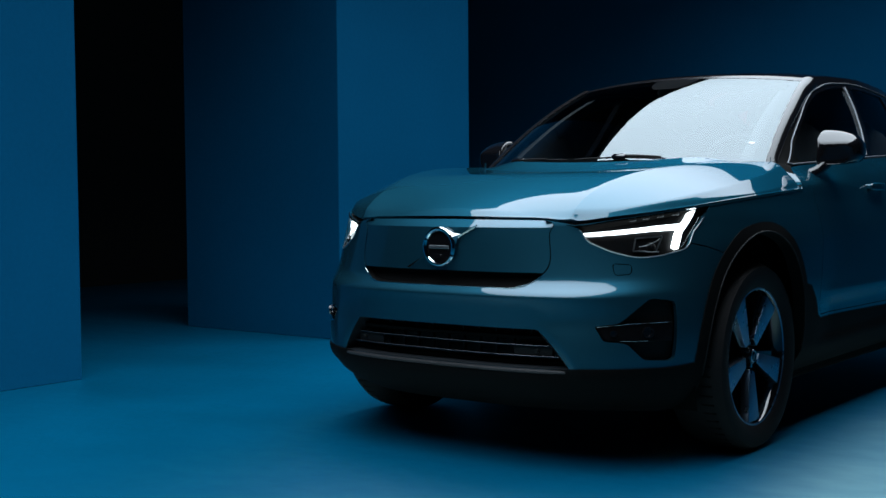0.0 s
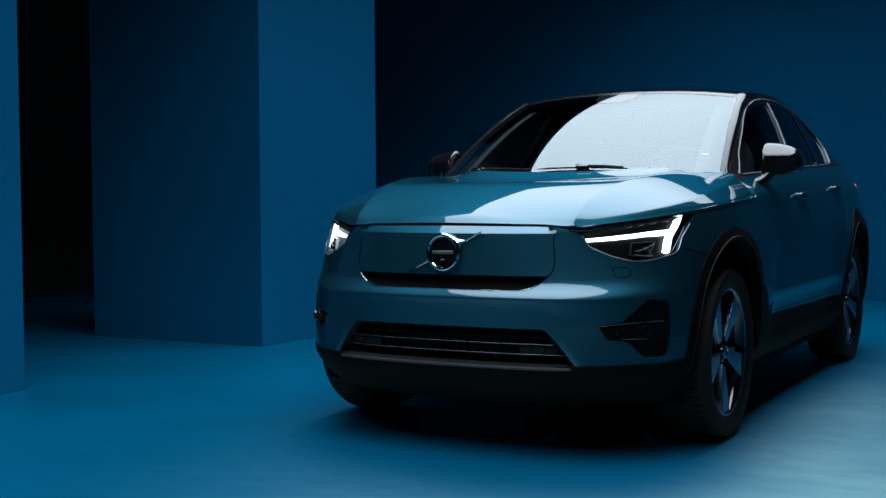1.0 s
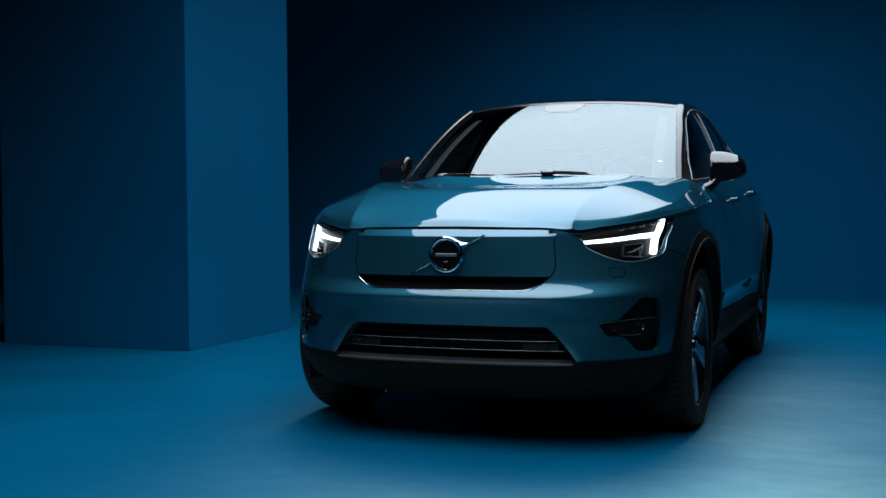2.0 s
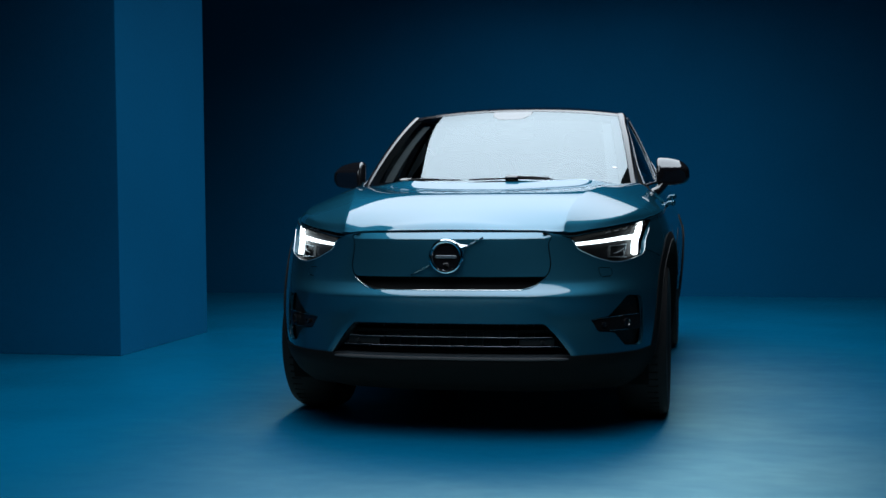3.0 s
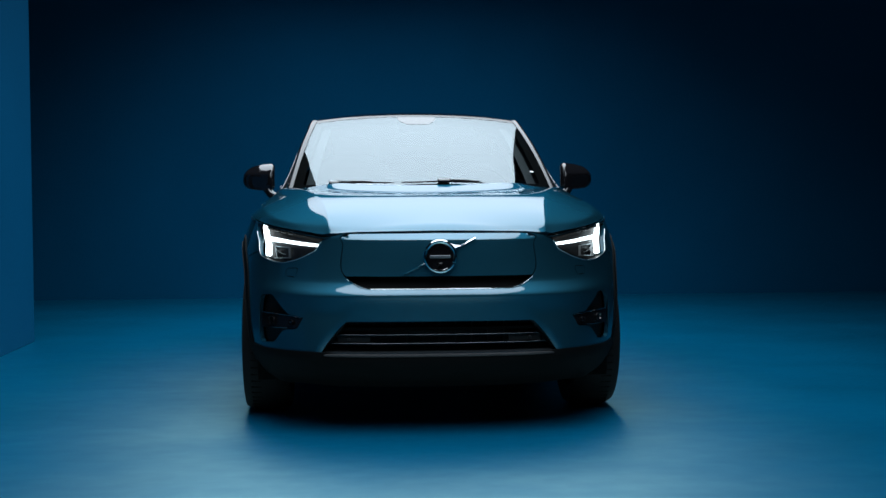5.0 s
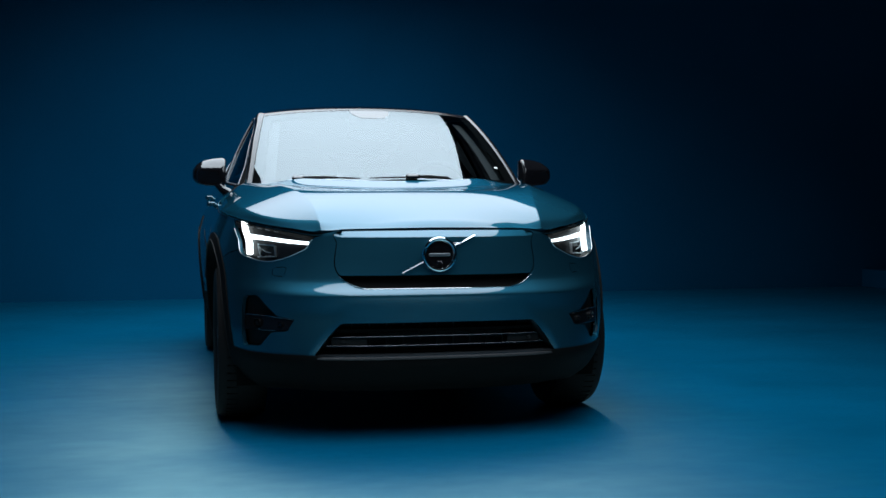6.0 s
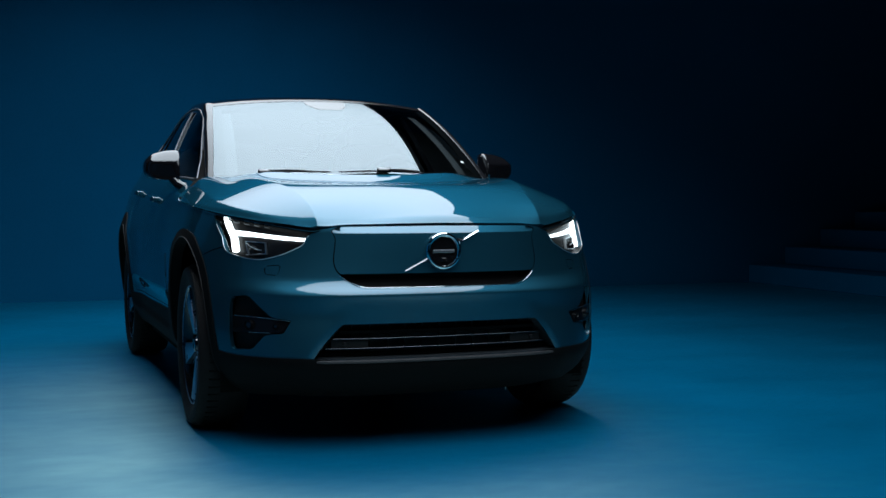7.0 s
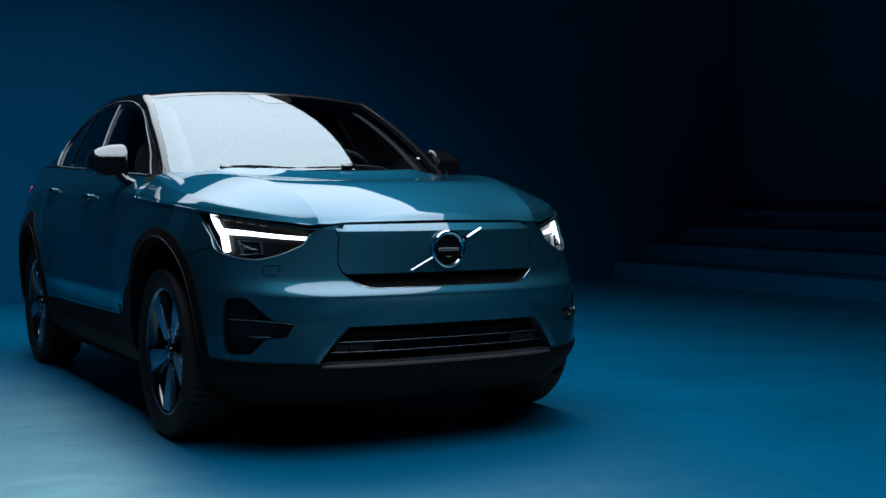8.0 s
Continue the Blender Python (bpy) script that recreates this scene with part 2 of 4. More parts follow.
def tube(points, r, n=8, closed=False):
    bm = bmesh.new()
    rings = []
    k = len(points)
    for i, p in enumerate(points):
        a = Vector(points[(i - 1) % k] if closed or i else points[0])
        b = Vector(points[(i + 1) % k] if closed or i < k - 1 else points[-1])
        t = (b - a).normalized()
        side = t.cross(Vector((0, 0, 1)) if abs(t.z) < 0.9 else Vector((1, 0, 0))).normalized()
        up = side.cross(t)
        rr = r[i] if isinstance(r, (list, tuple)) else r
        rings.append([bm.verts.new(Vector(p) + (side * math.cos(q) + up * math.sin(q)) * rr) for q in [math.tau * j / n for j in range(n)]])
    pairs = list(zip(rings, rings[1:])) + ([(rings[-1], rings[0])] if closed else [])
    for a, b in pairs:
        for j in range(n):
            bm.faces.new((a[j], a[(j + 1) % n], b[(j + 1) % n], b[j]))
    if not closed:
        bm.faces.new(rings[0][::-1])
        bm.faces.new(rings[-1])
    return bm


def turned(profile, n=64, start=0.0, end=math.tau):
    """A surface of revolution about the x axis from (x, radius) pairs."""
    bm = bmesh.new()
    full = abs(end - start - math.tau) < 1e-6
    rings = []
    for j in range(n if full else n + 1):
        a = start + (end - start) * j / n
        rings.append([bm.verts.new((x, r * math.cos(a), r * math.sin(a))) for x, r in profile])
    for j in range(len(rings) - (0 if full else 1)):
        a, b = rings[j], rings[(j + 1) % len(rings)]
        for i in range(len(profile) - 1):
            bm.faces.new((a[i], a[i + 1], b[i + 1], b[i]))
    return bm


def outline_solid(poly, depth, to, bevel=0.0):
    """A plate with the outline poly, depth thick; to(x, y, d) places its points."""
    bm = bmesh.new()
    top = [bm.verts.new(to(x, y, 0)) for x, y in poly]
    low = [bm.verts.new(to(x, y, depth)) for x, y in poly]
    bm.faces.new(top)
    bm.faces.new(low[::-1])
    for i in range(len(poly)):
        bm.faces.new((top[i - 1], low[i - 1], low[i], top[i]))
    if bevel:
        edges = [e for e in bm.edges if all(v in set(top) for v in e.verts)]
        bmesh.ops.bevel(bm, geom=edges, offset=bevel, segments=2, profile=0.6, affect="EDGES", clamp_overlap=True)
    return bm


# ---------------------------------------------------------------- the studio
floor = part("floor", box(-11, 11, -11, 11, -0.2, 0), FLOOR)
tagged(floor, "matt blue painted studio floor with faint scuffs", "floor", kind="structure")
tagged(part("wall_back", box(-11, 11, 7.8, 8.0, 0, 7), WALL), "blue painted studio back wall in half light", "wall", kind="structure")
tagged(part("wall_right", box(8.6, 8.8, -11, 7.797, 0, 7), WALL), "dark blue studio side wall behind the steps", "wall", kind="structure")
tagged(part("wall_left", box(-8.2, -8.0, -11, 7.797, 0, 7), BLACKOUT), "black curtain wall behind the blue pillars", "wall", kind="structure")
# unseen, added to close the open side so the car mirrors darkness
tagged(part("wall_front", box(-7.997, 8.597, -11, -10.8, 0, 7), BLACKOUT), "unseen black wall closing the studio's open side, facing the car", "wall", kind="structure")
tagged(part("ceiling", box(-11, 11, -11, 8.0, 7.003, 7.2), BLACKOUT), "black studio ceiling", "ceiling", kind="structure")
for y0, y1 in ((2.52, 3.98), (-1.0, 0.48)):
    p = part("pillar", box(-4.24, -2.725, y0, y1, 0.0, 6.9, 0.004, 1), WALL)
    tagged(p, "square blue painted studio pillar standing on the floor", "pillar", group="square pillars", kind="structure")
steps = thing("steps", "wide dark blue steps rising to the side wall", "steps", (6.6, 5, 0), kind="structure")
for i in range(4):
    part("step", box(0.497 * i, 2.0, -7, 2.797, 0.205 * i + 0.001 * (i > 0), 0.205 * (i + 1), 0.006, 1), WALL, steps)

# ---------------------------------------------------------------- the car's surfaces
# x: across, y: from the nose backwards, z: up.
NPLAN, YC = 2.3, 1.0
HALF_Z = spline([(0.18, 0.72), (0.26, 0.835), (0.36, 0.888), (0.5, 0.905), (0.65, 0.914), (0.78, 0.915), (0.88, 0.900), (0.94, 0.884), (1.0, 0.868), (1.06, 0.842), (1.12, 0.805), (1.2, 0.76)])
NOSE_Z = spline([(0.18, 0.27), (0.215, 0.19), (0.25, 0.125), (0.29, 0.084), (0.325, 0.063), (0.345, 0.060), (0.362, 0.063), (0.38, 0.065), (0.46, 0.061), (0.50, 0.057), (0.55, 0.050), (0.58, 0.045), (0.600, 0.040), (0.609, 0.037), (0.616, 0.0355), (0.624, 0.038), (0.636, 0.047), (0.648, 0.058), (0.660, 0.067), (0.675, 0.075), (0.72, 0.077), (0.80, 0.078), (0.86, 0.081), (0.90, 0.093), (1.2, 0.2)])


def plan_table():
    acc, out, last = 0.0, [(0.0, 0.0, 1.0)], (0.0, 0.06)
    k = 4000
    for i in range(1, k + 1):
        th = math.pi / 2 * i / k
        s, c = math.sin(th) ** (2 / NPLAN), math.cos(th) ** (2 / NPLAN) if i < k else 0.0
        x, y = 0.9 * s, YC - 0.94 * c
        acc += math.hypot(x - last[0], y - last[1])
        last = (x, y)
        out.append((acc, s, c))
    return np.array(out)


PLAN = plan_table()
U1 = float(PLAN[-1, 0])


def u_of(x=None, y=None):
    """The plan coordinate of a place on the skin: by x at the nose, by y along the side."""
    if y is not None:
        if y >= YC:
            return U1 + y - YC
        return float(np.interp(-(YC - y) / 0.94, -PLAN[:, 2], PLAN[:, 0]))
    return float(np.interp(x / 0.9, PLAN[:, 1], PLAN[:, 0]))


REAR = spline([(3.6, 1.0), (3.9, 0.985), (4.15, 0.93), (4.3, 0.85), (4.38, 0.76), (4.42, 0.68)])


def half_width(y, z):
    w = HALF_Z(z)
    for cy in (0.88, 3.582):
        w += 0.016 * (1 - smooth((abs(y - cy) - 0.25) / 0.55)) * smooth((0.98 - z) / 0.25)
    mid = smooth((y - 1.4) / 0.3) * smooth((3.2 - y) / 0.3)
    w -= 0.020 * mid * smooth((0.56 - z) / 0.08) * smooth((z - 0.33) / 0.05)
    w -= 0.006 * mid * smooth((0.86 - z) / 0.2) * smooth((z - 0.5) / 0.1)
    w -= 0.045 * (1 - smooth((y - 1.5) / 0.6)) * smooth((z - 1.0) / 0.08)
    return w * (REAR(y) if y > 3.6 else 1.0)


def skin(u, z):
    a = abs(u)
    if a < U1:
        s, c = float(np.interp(a, PLAN[:, 0], PLAN[:, 1])), float(np.interp(a, PLAN[:, 0], PLAN[:, 2]))
        nz = 2.3 + 0.70 * smooth((0.86 - z) / 0.42)
        s = max(0.0, 1 - c ** nz) ** (1 / nz)
        fold = NOSE_Z(z - 0.012 * smooth((a - 0.45) / 0.4))
        flare = smooth((0.9 * s - 0.410 - 0.66 * (0.503 - z)) / 0.060) * smooth((0.60 - z) / 0.11) * smooth((z - 0.30) / 0.06)
        fold += ((0.066 - 0.10 * (0.6 - z)) - fold) * flare
        soft = 0.066 + (fold - 0.066) * (1 - smooth((a - 0.55) / 0.45))
        y = YC - (YC - soft) * c
        x = half_width(y, z) * s
    else:
        y = YC + a - U1
        x = half_width(y, z)
    return (math.copysign(x, u), y, z)


def u_at(x, z):
    """The plan coordinate at which the skin is x from the middle, at the height z."""
    lo, hi = 0.0, U1
    for _ in range(40):
        mid = (lo + hi) / 2
        lo, hi = (mid, hi) if skin(mid, z)[0] < abs(x) else (lo, mid)
    return math.copysign(lo, x)


# the bonnet's edge: height along the nose and the flank
EDGE_X = spline([(0.0, 0.893), (0.40, 0.889), (0.46, 0.880), (0.50, 0.873), (0.60, 0.888), (0.72, 0.910), (0.80, 0.928)])
EDGE_Y = spline([(0.5, 0.928), (0.62, 0.943), (0.8, 0.960), (1.1, 0.978), (1.36, 0.991), (1.5, 0.997)])
BELT = spline([(1.36, 0.991), (1.42, 1.05), (1.46, 1.082), (2.0, 1.110), (2.5, 1.136), (3.0, 1.152), (3.4, 1.168), (3.7, 1.175), (4.1, 1.18), (4.42, 1.19)])
U_HOOD = u_of(y=1.36)
U_REAR = u_of(y=4.42)


def edge_z(u):
    a = abs(u)
    x, y, _ = skin(a, 0.9)
    if y < 0.5:
        return EDGE_X(x)
    return EDGE_Y(y) if y < 1.36 else BELT(y)


def edge(u):
    return Vector(skin(u, edge_z(u)))


HOOD_C = spline([(0.06, 0.876), (0.09, 0.893), (0.13, 0.917), (0.2, 0.949), (0.3, 0.991), (0.4, 1.028), (0.45, 1.044), (0.51, 1.056), (0.62, 1.060), (0.85, 1.062), (1.1, 1.065), (1.4, 1.070)])
CREASE_Z = spline([(0.06, 0.856), (0.14, 0.868), (0.175, 0.884), (0.21, 0.914), (0.25, 0.944), (0.3, 0.973), (0.4, 1.012), (0.5, 1.041), (0.6, 1.061), (0.75, 1.078), (0.87, 1.087), (1.0, 1.093), (1.2, 1.098), (1.4, 1.102)])
CREASE_X = spline([(0.06, 0.484), (0.16, 0.482), (0.25, 0.488), (0.4, 0.507), (0.6, 0.554), (0.8, 0.605), (1.0, 0.650), (1.2, 0.695), (1.4, 0.735)])
CREASE_DIP = spline([(0.06, -0.003), (0.13, -0.006), (0.2, -0.009), (0.3, -0.010), (0.4, -0.010), (0.5, -0.006), (0.6, -0.002), (0.75, 0.0)])
SHELF_W = spline([(0.1, 0.012), (0.25, 0.018), (0.4, 0.028), (0.5, 0.034), (0.7, 0.050), (0.9, 0.064), (1.1, 0.070), (1.25, 0.085), (1.4, 0.10)])
SHELF_UP = spline([(0.1, 0.008), (0.25, 0.020), (0.4, 0.028), (0.6, 0.036), (0.75, 0.042), (0.9, 0.050), (1.1, 0.062), (1.25, 0.078), (1.4, 0.095)])
SCREEN_Y = spline([(0.0, 1.20), (0.3, 1.225), (0.5, 1.28), (0.64, 1.350), (0.72, 1.406)])
U_CREASE = u_at(0.492, 0.88)
CREASE_A = edge(U_CREASE)
EDGE_OUT = spline([(edge(U_CREASE + (U_HOOD - U_CREASE) * k / 24).y, edge(U_CREASE + (U_HOOD - U_CREASE) * k / 24).x) for k in range(25)])
EDGE_UP = spline([(edge(U_CREASE + (U_HOOD - U_CREASE) * k / 24).y, edge(U_CREASE + (U_HOOD - U_CREASE) * k / 24).z) for k in range(25)])
NOSE_LAG = spline([(x / 20, edge(u_at(x / 20, 0.88)).y - edge(0.0).y) for x in range(11)])
HOOD_END = 0.712


def hood_z(x, y):
    """The bonnet's top: a flat middle between two creases, with a swelling shoulder outside each."""
    a, xc = abs(x), CREASE_X(y)
    h = max(0.0, y - SCREEN_Y(a) + 0.19)
    kick = 0.33 * h * h / (h + 0.045) * smooth((0.70 - a) / 0.28)
    lag = NOSE_LAG(min(a, 0.5)) * (1 - smooth((y - 0.2) / 0.5))
    zc, top = CREASE_Z(y) + kick, HOOD_C(y - lag) + kick
    if a < xc:
        dip = CREASE_DIP(y)
        return top + dip * (a / xc) ** 8 + (zc - top - dip) * (a / xc) ** 2
    xe = EDGE_OUT(y)
    xs = max(xc + 0.02, xe - SHELF_W(y))
    ze = EDGE_UP(y)
    zs = ze + SHELF_UP(y)
    if a > xs:
        return zs - (zs - ze) * (a - xs) / max(0.01, xe - xs)
    t = (a - xc) / (xs - xc)
    return zs + (zc - zs) * (1 - t ** 1.12)


def hood(u, w):
    """u as on the skin, w from the edge (0) to the windscreen (1)."""
    e = edge(u)
    k = abs(u)
    e = Vector((abs(e.x), e.y + 0.028 * (1 - smooth((k - 0.34) / 0.17)), e.z - 0.002))
    tx = HOOD_END * k / U_CREASE if k < U_CREASE else HOOD_END + 0.018 * (k - U_CREASE) / (U_HOOD - U_CREASE)
    y = e.y + (SCREEN_Y(tx) - 0.02 - e.y) * w
    if k < U_CREASE:
        x = e.x + (CREASE_X(y) - CREASE_A.x) * e.x / CREASE_A.x
    else:
        yc = CREASE_A.y + (SCREEN_Y(HOOD_END) - 0.02 - CREASE_A.y) * w
        bow = CREASE_X(yc) - (CREASE_A.x + (HOOD_END - CREASE_A.x) * w)
        q = (k - U_CREASE) / (U_HOOD - U_CREASE)
        x = e.x + (tx - e.x) * w + bow * (1 - q) ** 2
    d = math.hypot(x - e.x, y - e.y)
    r = 0.030
    roll = 1.0 if d >= r else math.sqrt(max(0.0, 1 - (1 - d / r) ** 2))
    roll = 0.35 * smooth(d / r) + 0.65 * roll
    return (math.copysign(x, u), y, e.z + (hood_z(x, y) - e.z) * roll)


RAIL_X = spline([(1.42, 0.735), (1.8, 0.664), (2.12, 0.600), (2.5, 0.592), (3.0, 0.580), (3.4, 0.565), (3.8, 0.54), (4.2, 0.50)])
RAIL_Z = spline([(1.42, 1.085), (1.6, 1.205), (1.8, 1.330), (2.0, 1.446), (2.12, 1.500), (2.4, 1.530), (2.8, 1.540), (3.2, 1.522), (3.6, 1.468), (3.9, 1.400), (4.2, 1.310)])
ROOF_C = spline([(2.0, 1.537), (2.3, 1.568), (2.6, 1.582), (2.9, 1.580), (3.2, 1.562), (3.6, 1.505), (3.9, 1.435), (4.2, 1.345)])


def cabin_side(y, w, s=1):
    """The cabin's flank between belt (w = 0) and roof rail (w = 1)."""
    zb, zt = BELT(max(1.46, y)), RAIL_Z(y)
    xb, xt = half_width(y, zb) - 0.012, RAIL_X(y)
    z = zb + (zt - zb) * w
    k = (zt - zb) / 0.4
    x = xb + (xt - xb) * w + 0.028 * k * 4 * w * (1 - w) * 0.5
    return (s * x, y, z)


def screen(p, w):
    """The windscreen: p across (-1 to 1), w up (0 to 1)."""
    xb, xt = 0.722, 0.600
    x = p * (xb + (xt - xb) * w)
    yb, zb = SCREEN_Y(abs(p) * 0.72), 1.113 - 0.020 * abs(p) ** 2
    yt, zt = 2.05 + 0.07 * abs(p) ** 2, 1.541 - 0.036 * abs(p) ** 2.2
    y, z = yb + (yt - yb) * w, zb + (zt - zb) * w
    b = (0.030 + 0.012 * (1 - p * p)) * 4 * w * (1 - w)
    return (x, y - b * 0.46, z + b * 0.89)


def roof(p, y):
    xr = RAIL_X(y)
    front = 2.05 + 0.07 * abs(p) ** 2
    yy = front + (y - 2.05) * (4.2 - front) / 2.15
    zc, ze = ROOF_C(yy), RAIL_Z(yy)
    return (p * RAIL_X(yy), yy, ze + (zc - ze) * (1 - abs(p) ** 2.4))


def steps_between(a, b, step):
    n = max(1, round(abs(b - a) / step))
    return [a + (b - a) * i / n for i in range(n)]

# ---------------------------------------------------------------- the car's shell, cut into its panels
Z_SEAM = 0.84


def to_v(u, z):
    return z if z <= Z_SEAM else Z_SEAM + (z - Z_SEAM) * 0.16 / (edge_z(u) - 0.004 - Z_SEAM)


def shell(u, v):
    z = v if v <= Z_SEAM else Z_SEAM + (v - Z_SEAM) / 0.16 * (edge_z(u) - 0.004 - Z_SEAM)
    return skin(u, z)


def at_x(x, z):
    """A place on the nose, by its distance from the middle and its height."""
    u = u_at(x, z)
    return (u, to_v(u, z))


def at_y(y, z):
    """A place on the flank, by its distance from the nose and its height."""
    u = u_of(y=y)
    return (u, to_v(u, z))


def denser(poly, step=0.03):
    out = []
    for i in range(len(poly)):
        a, b = Vector(poly[i - 1]), Vector(poly[i])
        n = max(1, int((b - a).length / step))
        out += [tuple(a + (b - a) * k / n) for k in range(n)]
    return out


def both(poly):
    return [poly, mirrored(poly)]


BLADE_BLACK = material("blade_black", (0.003, 0.003, 0.0035), 0.22, spec=0.25)
COVER_BLACK = material("cover_black", (0.008, 0.0085, 0.009), 0.02, spec=0.45)
SATIN = material("satin_grey_plastic", (0.022, 0.023, 0.025), 0.40, grain=0.1, grain_scale=200)
car = thing("car", "metallic blue coupe car with lit headlamps parked on the floor", "car")

us = steps_between(0.0, 0.34, 0.02) + steps_between(0.34, 0.62, 0.009) + steps_between(0.62, 1.06, 0.02) + steps_between(1.06, u_of(y=1.36), 0.035) + steps_between(u_of(y=1.36), u_of(y=1.48), 0.012) + steps_between(u_of(y=1.48), U_REAR, 0.045) + [U_REAR]
us = [-u for u in us[:0:-1]] + us
vs = steps_between(0.2, 0.30, 0.02) + steps_between(0.30, 0.60, 0.01) + [0.60, 0.604, 0.608, 0.611, 0.614, 0.617, 0.620, 0.624, 0.63, 0.636, 0.642, 0.648, 0.654, 0.660, 0.667, 0.675] + steps_between(0.69, 0.87, 0.02) + [0.87, 0.878, 0.883] + steps_between(0.89, 0.97, 0.008) + [0.97, 0.985, 1.0]
sheet = Sheet(us, vs)

# outlines on the shell
GRILLE = rounded([(u_at(x, 0.88), 1.004) for x in (-0.446, 0.446)] + [at_x(*p) for p in ((0.446, 0.722), (0.348, 0.645), (-0.348, 0.645), (-0.446, 0.722))], [0.075, 0.075, 0.06, 0.08, 0.08, 0.06], 7)
LAMP = rounded([at_x(0.503, 0.866)] + [(u_at(x, 0.89), to_v(u_at(x, 0.89), edge_z(u_at(x, 0.89)) - 0.0055)) for x in (0.60, 0.70, 0.78)]
               + [at_y(0.590, 0.932), at_y(0.455, 0.782), at_x(0.742, 0.757), at_x(0.690, 0.752), at_x(0.62, 0.772), at_x(0.54, 0.812)],
               [0.008, 0.01, 0.01, 0.01, 0.014, 0.03, 0.03, 0.03, 0.03, 0.02], 4)
FOG = rounded([at_x(*p) for p in ((0.80, 0.604), (0.745, 0.614), (0.668, 0.528), (0.598, 0.518), (0.628, 0.466), (0.69, 0.460), (0.735, 0.398), (0.80, 0.392))], [0.02, 0.02, 0.02, 0.006, 0.015, 0.02, 0.02, 0.02], 4)
MOUTH = rounded([at_x(*p) for p in ((-0.412, 0.503), (0.412, 0.503), (0.522, 0.366), (-0.522, 0.366))], 0.012, 3)
WASHER = rounded([at_x(*p) for p in ((0.622, 0.735), (0.680, 0.730), (0.683, 0.695), (0.636, 0.690))], 0.018, 5)


def arch(cy, front, top, back, n=44):
    """The outline of a wheel opening, in the shell's own coordinates."""
    uc, pts = u_of(y=cy), []
    for k in range(n + 1):
        a = math.pi * (1.16 - 1.32 * k / n)
        r = front if math.cos(a) < 0 else back
        c, q = math.cos(a), math.sin(a)
        pts.append((uc + math.copysign(r * abs(c) ** 0.98, c), 0.357 + math.copysign(top * abs(q) ** 0.98, q)))
    return pts + [(uc + back * 0.85, 0.12), (uc - front * 0.85, 0.12)]


ARCH_IN = [arch(c, 0.408, 0.474, 0.405) for c in (0.88, 3.582)]
ARCH_OUT = [arch(c, 0.452, 0.516, 0.450) for c in (0.88, 3.582)]
LIP = [at_x(x, 0.360 + 0.010 * smooth((x - 0.46) / 0.08)) for x in (0.0, 0.1, 0.2, 0.3, 0.4, 0.5, 0.56, 0.62, 0.7, 0.78)] + [at_y(0.40, 0.374), at_y(0.46, 0.380), at_y(0.7, 0.392)]
LIP = [(-u, v) for u, v in LIP[:0:-1]] + LIP
LIP = LIP + [at_y(0.7, 0.1), (-u_of(y=0.7), 0.1)]
SILL = [at_y(1.1, 0.64), at_y(1.33, 0.60), at_y(1.40, 0.54), at_y(1.45, 0.468)] + [at_y(y, 0.450 - 0.02 * smooth((y - 1.4) / 1.4)) for y in (1.5, 2.0, 2.5, 3.0, 3.4)] + [at_y(3.4, 0.1), at_y(1.1, 0.1)]
SEAMS = [
    strip([at_y(0.47, 0.800), at_y(0.53, 0.786), at_y(0.60, 0.762)], 0.004),
    strip([at_y(1.478, 1.06), at_y(1.480, 0.9), at_y(1.475, 0.7), at_y(1.46, 0.55), at_y(1.475, 0.49), at_y(1.52, 0.46)], 0.005),
    strip([at_y(2.43, 1.13), at_y(2.43, 0.9), at_y(2.42, 0.6), at_y(2.40, 0.46)], 0.005),
    strip([at_y(3.36, 1.16), at_y(3.38, 1.05), at_y(3.33, 0.93), at_y(3.17, 0.80), at_y(3.08, 0.64), at_y(3.04, 0.45)], 0.005),
    strip([at_y(1.50, 0.464), at_y(2.0, 0.457), at_y(2.5, 0.452), at_y(3.04, 0.448)], 0.004),
]
TAIL = rounded([at_y(*p) for p in ((4.06, 1.045), (4.10, 1.03), (4.18, 0.95), (4.36, 0.95), (4.36, 1.06), (4.07, 1.06))], 0.01, 3)

for poly in [GRILLE, grown(GRILLE, -0.004), MOUTH, LIP]:
    sheet.cut(poly)
slot_line = [(-0.46, 0.700), (0.46, 0.700), (0.46, 0.60), (-0.46, 0.60)]
sheet.cut(slot_line)
for one in [LAMP, FOG, WASHER, grown(WASHER, -0.003), SILL, TAIL] + ARCH_IN + ARCH_OUT + SEAMS:
    for poly in both(one):
        sheet.cut(poly)

# take the regions out, innermost first
for a in ARCH_IN:
    for poly in both(a):
        sheet.take_poly(poly)
arch_patches = [[sheet.take_poly(poly) for poly in both(a)] for a in ARCH_OUT]
lip_patch = sheet.take_poly(LIP)
sill_patches = [sheet.take_poly(p) for p in both(SILL)]
inner = grown(GRILLE, -0.004)
panel_patch = sheet.take(lambda u, v: v > 0.700 and inside(inner, u, v))
slot_patch = sheet.take(lambda u, v: v <= 0.700 and inside(GRILLE, u, v))
gap_patches = [sheet.take_poly(GRILLE)]
sheet.take_poly(MOUTH)
lamp_patches = [sheet.take_poly(p) for p in both(LAMP)]
fog_patches = [sheet.take_poly(p) for p in both(FOG)]
tail_patches = [sheet.take_poly(p) for p in both(TAIL)]
washer_patches = [sheet.take_poly(p) for p in both(grown(WASHER, -0.003))]
gap_patches += [sheet.take_poly(p) for p in both(WASHER)]
for s_ in SEAMS:
    gap_patches += [sheet.take_poly(p) for p in both(s_)]


